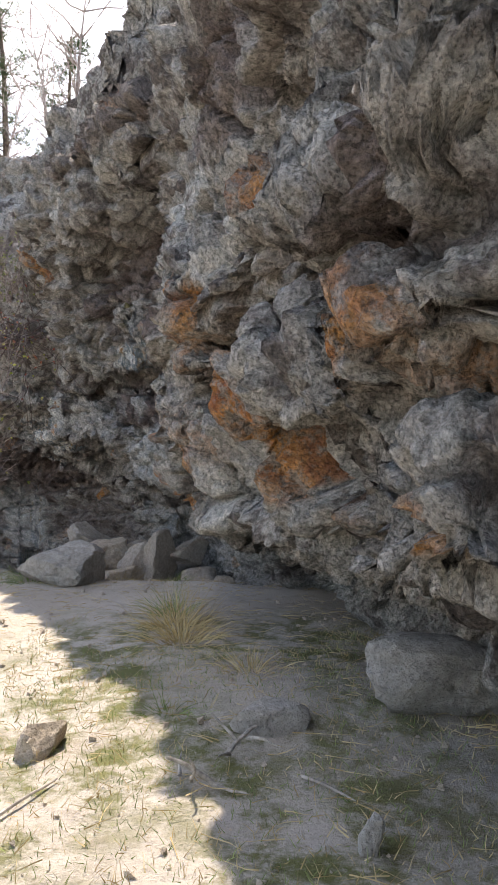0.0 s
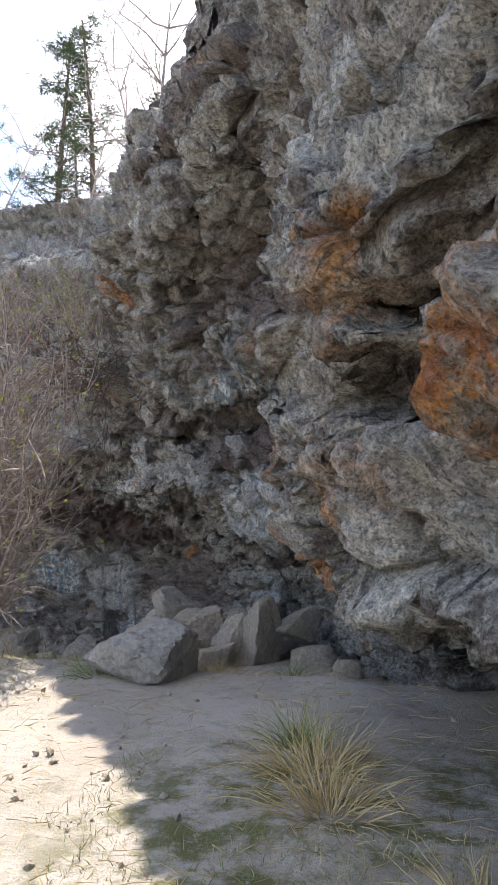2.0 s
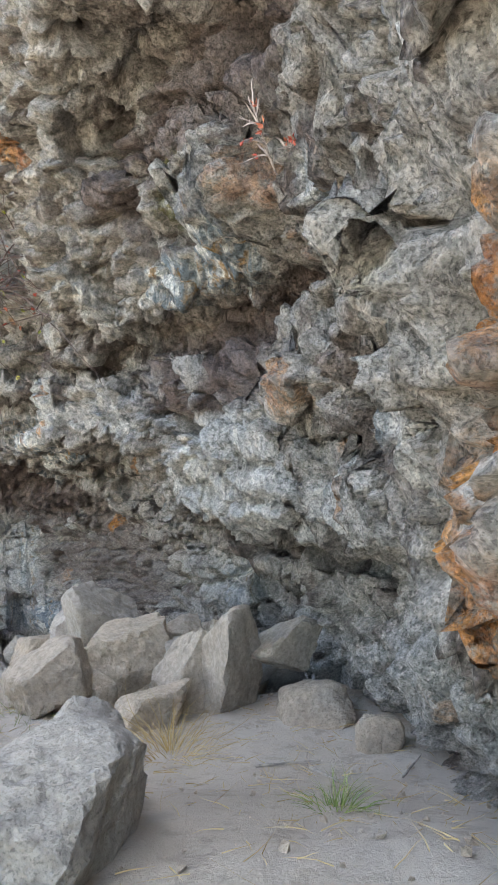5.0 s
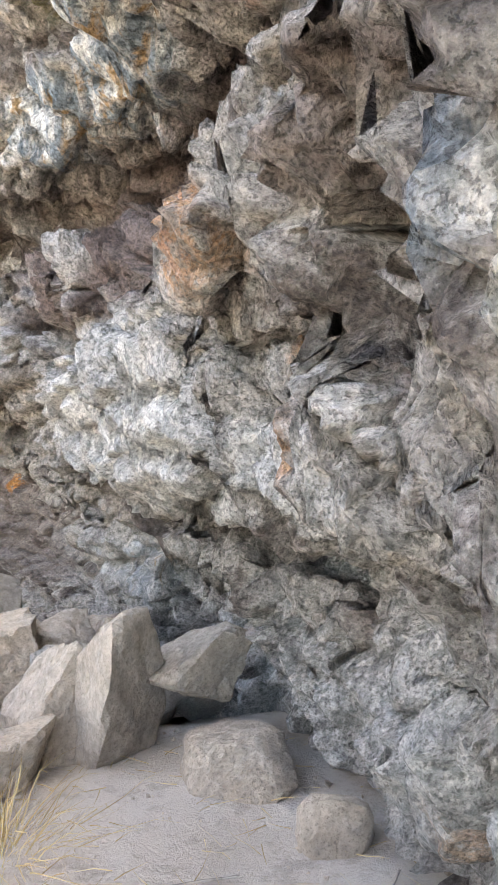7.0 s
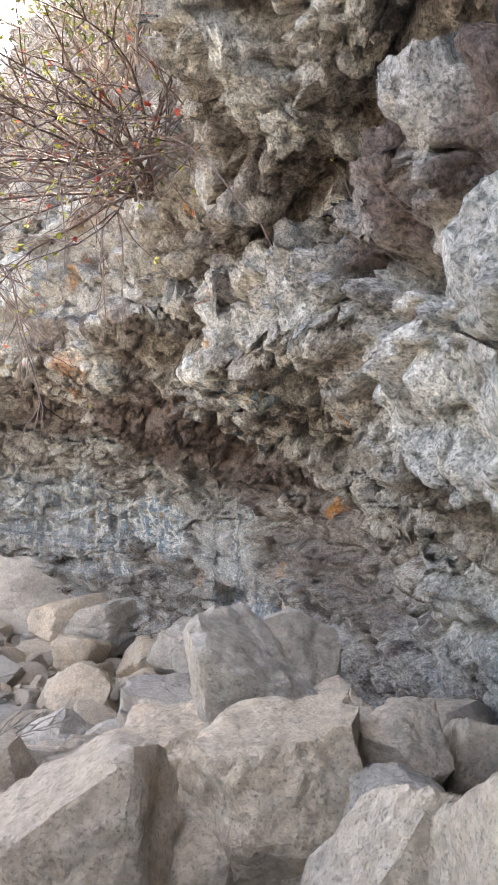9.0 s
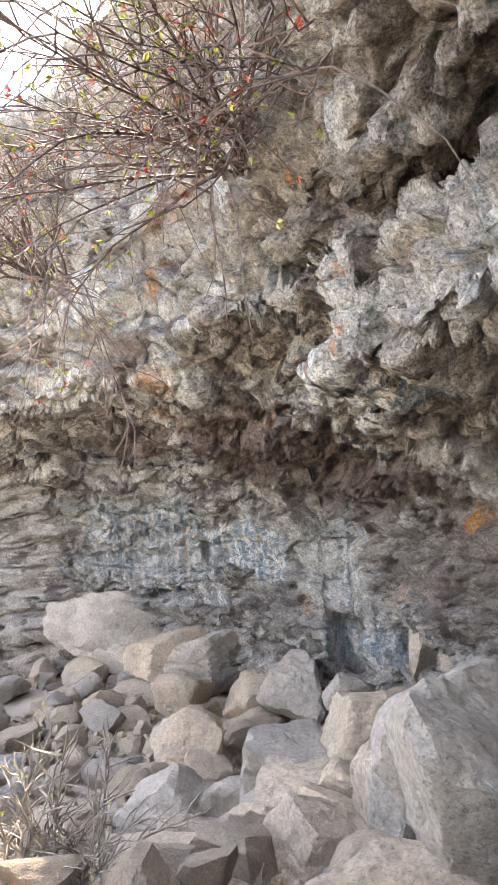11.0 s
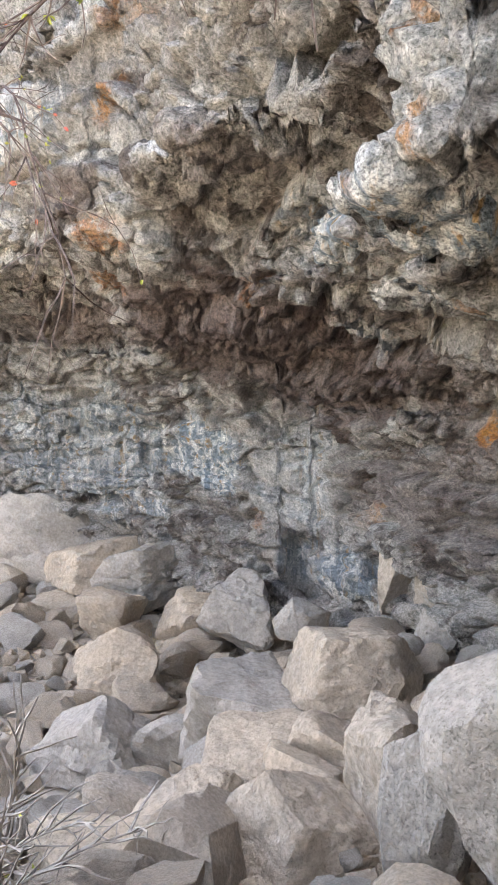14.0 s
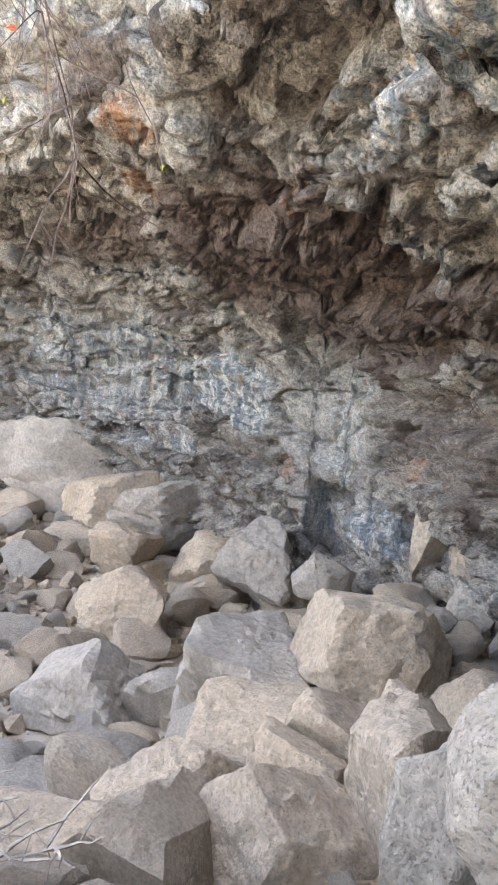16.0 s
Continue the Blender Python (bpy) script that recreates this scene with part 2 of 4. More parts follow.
bulge(14.64, 1.42, 0.33, 0.31, 0.06, 3, 3)
bulge(14.69, 1.46, 0.08, 0.09, -0.15, 3, 3)
bulge(17.07, 0.46, 0.96, 0.70, -0.14, 6, 4)
bulge(16.37, 0.59, 0.60, 0.67, 0.12, 5, 4)
bulge(16.00, 0.50, 0.20, 1.20, -0.05, 4, 3)
bulge(15.04, 1.13, 0.36, 0.16, -0.18, 3, 3)
bulge(15.52, 0.71, 0.77, 0.58, 0.08, 3, 3)
bulge(16.46, 0.23, 0.49, 0.04, -0.08, 5, 3)
bulge(14.27, 2.01, 0.32, 0.03, 0.25, 4, 4)
bulge(14.95, 2.10, 0.17, 0.07, -0.14, 3, 3)
stain("streak", 16.59, 2.52, 1.80, 0.29, 1)
stain("streak", 15.23, 2.49, 0.17, 0.24, 0.8)
stain("streak", 14.68, 1.63, 0.11, 0.15, 0.8)
stain("streak", 16.02, 2.70, 0.62, 0.34, 0.35)
stain("streak", 17.71, 0.68, 0.52, 0.27, 0.5)
stain("scoria", 16.81, 2.30, 2.34, 0.22, 0.9)
stain("scoria", 17.01, 2.04, 2.09, 0.50, 1)
stain("scoria", 17.19, 3.13, 0.59, 0.78, 0.9)
stain("scoria", 21.43, 0.40, 2.54, 1.08, 0.6)
stain("scoria", 15.29, 2.57, 0.52, 0.16, 0.4)
stain("scoria", 15.23, 2.19, 0.17, 0.06, 0.9)
stain("scoria", 15.04, 1.12, 0.38, 0.16, 0.9)
stain("scoria", 15.06, 1.83, 0.39, 0.13, 0.7)
stain("orange", 15.63, 1.84, 0.35, 0.37, 0.75)
stain("orange", 15.46, 1.52, 0.24, 0.12, 0.8)
stain("orange", 15.39, 1.37, 0.14, 0.14, 0.6)
stain("orange", 15.64, 2.39, 0.10, 0.15, 0.8)
stain("orange", 15.64, 2.64, 0.24, 0.30, 0.5)
stain("orange", 15.42, 0.59, 0.17, 0.20, 0.5)
stain("pale", 16.67, 1.44, 1.87, 0.69, 0.85)
stain("pale", 15.64, 1.31, 0.52, 0.35, 0.75)
stain("pale", 14.41, 1.91, 0.50, 0.22, 0.85)
stain("pale", 14.42, 1.59, 0.33, 0.45, 0.75)
stain("pale", 15.68, 1.73, 0.56, 0.11, 0.5)
stain("pale", 18.24, 1.77, 1.54, 0.25, 0.5)
stain("pale", 16.91, 0.51, 0.71, 0.74, 0.35)
stain("pale", 15.18, 1.39, 0.26, 0.37, 0.4)
stain("pale", 15.55, 0.67, 0.87, 0.84, 0.4)
stain("pale", 16.41, 0.45, 0.59, 0.99, 0.35)
stain("moss", 16.56, 2.85, 0.66, 0.31, 0.8, -0.6)
# hanging roof beyond the pale block
bulge(18.22, 1.82, 1.26, 0.27, 0.15, 5, 5)
bulge(18.44, 1.60, 1.14, 0.10, -0.24, 5, 4)
bulge(18.32, 1.45, 0.59, 0.15, -0.08, 4, 3)
bulge(18.25, 2.66, 0.87, 0.51, 0.12, 4, 3)
bulge(17.57, 2.33, 0.99, 0.19, -0.26, 4, 3)
bulge(18.95, 2.48, 0.65, 0.22, 0.15, 4, 4)
bulge(20.47, 3.27, 0.77, 0.31, 0.12, 4, 4)
bulge(22.23, 4.03, 0.48, 0.22, -0.2, 3, 3)
bulge(21.02, 2.22, 1.92, 0.07, 0.12, 5, 4)
bulge(21.52, 2.01, 1.92, 0.33, -0.12, 4, 3)
bulge(16.94, 2.02, 0.23, 0.30, 0.18, 3, 3)
bulge(17.85, 2.13, 0.60, 0.21, -0.14, 3, 3)
bulge(20.46, 2.37, 0.77, 0.28, -0.12, 3, 3)
bulge(18.41, 1.03, 0.53, 0.21, -0.18, 4, 3)
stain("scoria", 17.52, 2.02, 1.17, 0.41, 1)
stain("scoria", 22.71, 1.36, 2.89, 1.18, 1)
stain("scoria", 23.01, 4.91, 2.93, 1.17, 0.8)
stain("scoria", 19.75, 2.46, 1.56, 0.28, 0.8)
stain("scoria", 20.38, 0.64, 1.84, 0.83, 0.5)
stain("scoria", 17.43, 2.44, 0.75, 0.16, 0.9)
stain("pale", 18.22, 1.82, 1.32, 0.29, 0.6)
stain("pale", 18.02, 2.56, 0.23, 0.49, 0.75)
stain("pale", 19.13, 2.49, 0.68, 0.17, 0.7)
stain("pale", 16.94, 2.02, 0.20, 0.30, 0.6)
stain("pale", 18.25, 0.74, 0.88, 0.39, 0.4)
stain("streak", 20.60, 1.90, 0.46, 0.26, 0.9)
stain("streak", 18.20, 1.44, 0.25, 0.20, 0.5)
stain("streak", 24.39, 0.37, 1.06, 0.73, 0.9)
stain("streak", 26.06, 0.27, 2.55, 1.44, 0.6)
stain("orange", 19.11, 1.49, 0.23, 0.10, 0.7)
stain("moss", 28.00, 8.82, 0.66, 0.78, 1)
stain("orange", 22.56, 3.52, 0.89, 0.47, 0.5)
# far hollow: roof lip, blue drape, knob and dark scoria band
bulge(20.96, 2.29, 2.64, 0.14, 0.28, 5, 5)
bulge(21.55, 2.24, 0.94, 0.08, 0.1, 5, 4)
bulge(21.32, 2.05, 2.18, 0.37, -0.22, 4, 3)
bulge(19.51, 2.03, 0.60, 0.74, 0.22, 5, 5)
bulge(23.24, 3.52, 1.15, 0.45, 0.18, 4, 4)
bulge(24.56, 2.27, 2.68, 0.26, 0.12, 5, 4)
bulge(25.30, 2.09, 2.29, 0.12, -0.14, 6, 3)
bulge(23.77, 3.00, 1.81, 0.70, 0.08, 4, 3)
bulge(23.87, 3.48, 0.67, 0.22, -0.2, 3, 3)
bulge(20.11, 2.58, 0.41, 0.27, -0.25, 3, 3)
bulge(20.23, 2.24, 0.55, 0.22, 0.12, 4, 3)
bulge(22.90, 2.05, 0.75, 0.44, 0.2, 4, 3.5)
bulge(20.66, 1.82, 0.72, 0.23, 0.16, 5, 5)
bulge(19.86, 1.66, 0.42, 0.31, 0.3, 5, 5)
bulge(20.38, 1.61, 1.40, 0.07, -0.14, 6, 3)
bulge(21.50, 1.68, 0.67, 0.18, 0.15, 4, 4)
bulge(25.39, 1.66, 2.93, 0.43, -0.2, 5, 3)
bulge(25.16, 1.23, 1.71, 0.45, 0.1, 6, 4)
bulge(25.94, 0.89, 1.71, 0.13, -0.14, 6, 3)
bulge(23.33, 1.48, 1.12, 0.43, 0.12, 3, 3)
bulge(23.36, 0.92, 0.59, 0.59, -0.2, 3, 3)
bulge(20.61, 1.49, 0.97, 0.29, 0.12, 4, 3)
bulge(21.53, 1.26, 0.90, 0.22, 0.08, 4, 3)
bulge(22.08, 1.01, 1.50, 0.15, -0.14, 5, 3)
bulge(26.38, 0.30, 0.30, 0.34, -0.1, 3, 3)
bulge(24.98, 0.34, 0.54, 0.65, -0.12, 3, 3)
bulge(26.24, -0.09, 1.58, 0.47, 0.1, 4, 3)
bulge(23.24, -0.63, 0.38, 0.57, -0.3, 3, 3)
bulge(22.14, -0.41, 0.71, 0.17, -0.12, 4, 3)
bulge(22.73, -0.48, 0.47, 0.59, 0.12, 3, 3)
bulge(21.69, 0.88, 0.34, 0.24, 0.12, 4, 4)
stain("streak", 20.64, 1.86, 0.75, 0.33, 1)
stain("streak", 19.83, 1.67, 0.49, 0.36, 1)
stain("streak", 20.44, 1.47, 0.19, 0.29, 0.8)
stain("streak", 24.95, 0.34, 0.47, 0.71, 0.8)
stain("streak", 24.50, 0.45, 0.41, 0.56, 1)
stain("streak", 24.18, 0.15, 0.60, 0.54, 1)
stain("streak", 25.10, -0.37, 0.61, 0.30, 0.8)
stain("streak", 23.29, -0.60, 0.34, 0.50, 0.7)
stain("streak", 22.71, -0.55, 0.66, 0.55, 0.8)
stain("streak", 21.56, 1.39, 0.39, 0.21, 0.6)
stain("streak", 26.18, 0.18, 1.75, 1.07, 0.5)
stain("streak", 21.29, 2.01, 0.67, 0.27, 0.5)
stain("streak", 23.09, 0.26, 0.32, 1.25, 0.5)
stain("scoria", 22.86, 1.48, 2.85, 0.55, 1)
stain("scoria", 22.73, 0.73, 0.37, 0.34, 1)
stain("scoria", 22.77, 1.01, 1.98, 0.64, 0.9)
stain("scoria", 25.36, 1.69, 3.14, 0.40, 0.8)
stain("scoria", 23.31, 2.39, 0.89, 0.39, 0.7)
stain("scoria", 21.26, 1.21, 0.77, 0.33, 0.7)
stain("scoria", 21.95, 0.36, 1.85, 0.80, 0.6)
stain("scoria", 21.24, 2.25, 1.03, 0.24, 0.5)
stain("pale", 22.86, 2.04, 0.75, 0.48, 0.9)
stain("pale", 19.70, 1.76, 0.32, 0.19, 0.8)
stain("pale", 20.71, 1.53, 0.56, 0.29, 0.7)
stain("pale", 23.01, 2.65, 1.00, 0.21, 0.5)
stain("pale", 23.31, 0.11, 0.92, 0.86, 0.4)
stain("pale", 20.27, 1.43, 0.23, 0.30, 0.6)
stain("orange", 22.92, 2.08, 0.46, 0.28, 0.8)
stain("orange", 21.27, 0.83, 0.07, 0.26, 1)
stain("orange", 20.30, 1.69, 0.11, 0.13, 0.8)
stain("orange", 22.08, 1.70, 0.20, 0.25, 0.7)
stain("orange", 20.33, 1.40, 0.19, 0.10, 0.6)
stain("orange", 22.47, 0.03, 0.21, 0.37, 0.5)
stain("orange", 23.69, -0.26, 0.18, 0.29, 0.6)
stain("orange", 23.64, 1.87, 0.49, 0.18, 0.6)
stain("orange", 19.83, 1.79, 0.08, 0.11, 0.6)
stain("pale", 19.51, 2.03, 0.63, 0.79, 0.8)
stain("pale", 23.97, 3.07, 1.16, 0.71, 0.7)
stain("pale", 21.88, 2.53, 0.59, 0.37, 0.7)
stain("pale", 23.22, 3.53, 0.87, 0.39, 0.6)
stain("pale", 25.01, 2.28, 1.82, 0.38, 0.5)
stain("pale", 21.58, 3.35, 0.51, 0.44, 0.5)
stain("orange", 22.88, 2.91, 0.36, 0.40, 0.8)
stain("orange", 23.07, 2.07, 0.29, 0.36, 0.7)
stain("orange", 19.53, 1.85, 0.08, 0.20, 0.9)
stain("orange", 20.31, 2.89, 0.17, 0.09, 0.6)
stain("orange", 19.60, 2.18, 0.05, 0.23, 0.7)
stain("streak", 24.31, 3.01, 2.09, 0.38, 0.7)
# </features>


def blob(s, z, ps, pz, rs, rz, power, slant):
    ds, dz = s - ps, z - pz
    ds = ds - slant * dz
    return ((np.abs(ds) / rs) ** power + (np.abs(dz) / rz) ** power) ** (1 / power)


def rock_masks(s, z):
    """Amounts of each stain over the face."""
    edge = fbm(s * 3.1, z * 3.1, 40, 5, 0.6)
    masks = {}
    for kind in ("orange", "pale", "scoria", "streak", "moss"):
        m = np.zeros(np.shape(s))
        for k, ps, pz, rs, rz, amount, slant in STAINS:
            if k == kind:
                d = blob(s, z, ps, pz, rs, rz, 2.2, slant) + 0.28 * edge
                m = np.maximum(m, amount * smooth(1.15, 0.7, d))
        masks[kind] = m
    return masks


def cliff_out(s, z, masks=None):
    """How far the face with its bosses and hollows stands out of the brow line."""
    ws = s + 0.06 * fbm(s * 1.9, z * 1.9, 11, 3) + 0.02 * vnoise(s * 8, z * 8, 12)
    wz = z + 0.06 * fbm(s * 1.7 + 40, z * 1.7, 14, 3) + 0.02 * vnoise(s * 9, z * 9, 15)
    out = broad(ws, wz)
    proud, sunk = 0 * out, 0 * out
    for ps, pz, rs, rz, h, power, steep, slant in BULGES:
        d = blob(ws, wz, ps, pz, rs, rz, power, slant)
        m = h * smooth(1.12, 1.12 - 1.12 / steep, d)
        proud, sunk = np.maximum(proud, m), np.minimum(sunk, m)
    return out + 0.62 * proud + 0.85 * sunk


def lattice3(ix, iy, iz, seed):
    return _TAB[(ix * 7 + iz * 101 + seed * 31) % 256, (iy * 13 + iz * 37 + seed * 57) % 256]


def vnoise3(p, seed=0):
    """Smooth value noise in space, -1 to 1."""
    i = np.floor(p).astype(np.int64)
    f = p - i
    f = f * f * (3 - 2 * f)
    total = 0
    for c in range(8):
        dx, dy, dz = c & 1, c >> 1 & 1, c >> 2
        w = (f[:, 0] if dx else 1 - f[:, 0]) * (f[:, 1] if dy else 1 - f[:, 1]) * (f[:, 2] if dz else 1 - f[:, 2])
        total = total + w * lattice3(i[:, 0] + dx, i[:, 1] + dy, i[:, 2] + dz, seed)
    return 2 * total - 1


def fbm3(p, seed=0, octaves=4, gain=0.5):
    total, amp = 0, 1.0
    for k in range(octaves):
        total = total + amp * vnoise3(p * 2.03 ** k + 5.3 * k, seed + k)
        amp *= gain
    return total


def blocks3(p, seed=0):
    """Broken blocks in space: the height of each tilted block face, and how near its crack is."""
    i = np.floor(p).astype(np.int64)
    f1 = np.full(len(p), 9.0)
    f2 = f1.copy()
    height = np.zeros(len(p))
    for c in range(27):
        j = i + np.array([c % 3 - 1, c // 3 % 3 - 1, c // 9 - 1])
        cell = [lattice3(j[:, 0], j[:, 1], j[:, 2], seed + k) for k in range(7)]
        q = [p[:, a] - (j[:, a] + 0.1 + 0.8 * cell[a]) for a in range(3)]
        m = np.maximum(np.maximum(np.abs(q[0]), np.abs(q[1])), np.abs(q[2]))
        d = 0.6 * m + 0.4 * np.sqrt(q[0] ** 2 + q[1] ** 2 + q[2] ** 2)
        h = 1.5 * cell[3] - 0.75 + 2.7 * (q[0] * (cell[4] - 0.5) + q[1] * (cell[5] - 0.5) + q[2] * (cell[6] - 0.25))
        near = d < f1
        f2 = np.where(near, f1, np.minimum(f2, d))
        height = np.where(near, h, height)
        f1 = np.where(near, d, f1)
    return height, f2 - f1


def rock_detail(p, masks):
    """How far the broken surface stands off the smooth form, along its normal."""
    q = p + 0.07 * np.stack([fbm3(p * 2.6, 11 + 9 * a, 3) for a in range(3)], -1) + 0.012 * np.stack([vnoise3(p * 17, 61 + a) for a in range(3)], -1)
    calm = 1 - 0.6 * np.clip(masks["pale"] + masks["streak"], 0, 1)
    rough = masks["scoria"] * smooth(-0.5, 0.1, vnoise3(p * 1.4, 3))
    busy = 0.35 + 0.65 * smooth(-0.45, 0.3, vnoise3(p * 0.9, 8))
    big, crack = blocks3(q * np.array([1.5, 1.5, 2.5]), 21)
    mid, crack2 = blocks3(q * np.array([4.2, 4.2, 6.0]), 37)
    fine, crack3 = blocks3(q * np.array([12.0, 12.0, 14.0]), 53)
    bedded = 1 - 0.5 * smooth(9.3, 10.6, p[:, 1])
    out = 0.075 * bedded * big * (0.15 + 0.85 * calm) + 0.058 * bedded * mid * calm * (0.3 + 0.7 * busy) + 0.018 * fine * (0.3 + 0.7 * calm) * (0.4 + 0.6 * busy + 0.3 * rough)
    out = out - 0.15 * smooth(0.075, 0.0, crack) * calm - 0.085 * smooth(0.10, 0.0, crack2) * (0.25 + 0.75 * calm) * (0.3 + 0.7 * busy) - 0.022 * smooth(0.14, 0.0, crack3) * calm
    layer = q[:, 2] * 2.3 + 0.5 * fbm3(p * 0.8, 77, 2)
    saw = layer - np.floor(layer)
    out = out + (0.09 + 0.12 * smooth(9.3, 11.0, p[:, 1])) * (saw - 0.5) * smooth(1.0, 0.93, saw) * (0.4 + 0.6 * busy) * (0.3 + 0.7 * calm)
    holes = fbm3(q * 6.5, 85, 4, 0.6)
    out = out + rough * (0.03 * holes - 0.13 * smooth(0.10, 0.40, holes))
    pits = fbm3(q * 15.0, 95, 3, 0.6)
    out = out - 0.03 * smooth(0.35, 0.7, pits) * (0.45 + 0.5 * rough) * calm
    return out + 0.012 * fbm3(q * 5.0, 105, 4, 0.5) * (0.45 + 0.55 * calm)


def ground_z(x, y):
    """Height of the trodden ground: level by the near bosses, falling to the boulder hollow."""
    z = 0.56 - 0.34 * smooth(5.4, 6.9, y + 0.25 * (x + 1)) - 1.0 * smooth(7.2, 10.6, y - 0.15 * (x + 2.5)) - 0.9 * smooth(-2.6, -5.0, x) * smooth(9.0, 11.5, y)
    z = z + 0.03 * fbm(x * 0.7, y * 0.7, 70, 4) + 0.008 * fbm(x * 6, y * 6, 75, 3)
    return z + 0.5 * smooth(-4.5, -9, x) * smooth(12, 3, y)
# </shape>

# ---- materials ----
class Mat:
    """A small helper that strings nodes together."""

    def __init__(self, name, rough=0.9):
        self.m = bpy.data.materials.new(name)
        self.m.use_nodes = True
        self.n, self.l = self.m.node_tree.nodes, self.m.node_tree.links
        self.bsdf = self.n["Principled BSDF"]
        self.bsdf.inputs["Roughness"].default_value = rough
        self.bsdf.inputs["Specular IOR Level"].default_value = 0.25
        self.coord = self.n.new("ShaderNodeTexCoord").outputs["Object"]

    def link(self, a, b):
        if hasattr(a, "links"):
            self.l.new(a, b)
        else:
            b.default_value = a

    def noise(self, scale, detail=6.0, rough=0.6, stretch=None):
        t = self.n.new("ShaderNodeTexNoise")
        t.inputs["Scale"].default_value, t.inputs["Detail"].default_value, t.inputs["Roughness"].default_value = scale, detail, rough
        v = self.coord
        if stretch:
            mp = self.n.new("ShaderNodeMapping")
            mp.inputs["Scale"].default_value = stretch
            self.l.new(v, mp.inputs["Vector"])
            v = mp.outputs[0]
        self.l.new(v, t.inputs["Vector"])
        return t.outputs["Fac"]

    def voronoi(self, scale, feature="F1"):
        t = self.n.new("ShaderNodeTexVoronoi")
        t.feature = feature
        t.inputs["Scale"].default_value = scale
        self.l.new(self.coord, t.inputs["Vector"])
        return t.outputs["Distance"]

    def attr(self, name):
        a = self.n.new("ShaderNodeAttribute")
        a.attribute_name = name
        return a.outputs["Fac"]

    def step(self, fac, a, b):
        r = self.n.new("ShaderNodeMapRange")
        r.interpolation_type = "SMOOTHSTEP"
        r.inputs["From Min"].default_value, r.inputs["From Max"].default_value = a, b
        self.l.new(fac, r.inputs["Value"])
        return r.outputs[0]

    def math(self, op, a, b):
        t = self.n.new("ShaderNodeMath")
        t.operation = op
        self.link(a, t.inputs[0])
        self.link(b, t.inputs[1])
        return t.outputs[0]

    def mix(self, fac, a, b, blend="MIX"):
        t = self.n.new("ShaderNodeMixRGB")
        t.blend_type = blend
        self.link(fac, t.inputs[0])
        for k, v in ((1, a), (2, b)):
            if hasattr(v, "links"):
                self.l.new(v, t.inputs[k])
            else:
                t.inputs[k].default_value = (*v, 1)
        return t.outputs[0]

    def random(self):
        return self.n.new("ShaderNodeObjectInfo").outputs["Random"]

    def done(self, colour, height=None, strength=0.5, distance=0.02):
        self.link(colour, self.bsdf.inputs["Base Color"])
        if height is not None:
            b = self.n.new("ShaderNodeBump")
            b.inputs["Strength"].default_value, b.inputs["Distance"].default_value = strength, distance
            self.l.new(height, b.inputs["Height"])
            self.l.new(b.outputs[0], self.bsdf.inputs["Normal"])
        return self.m


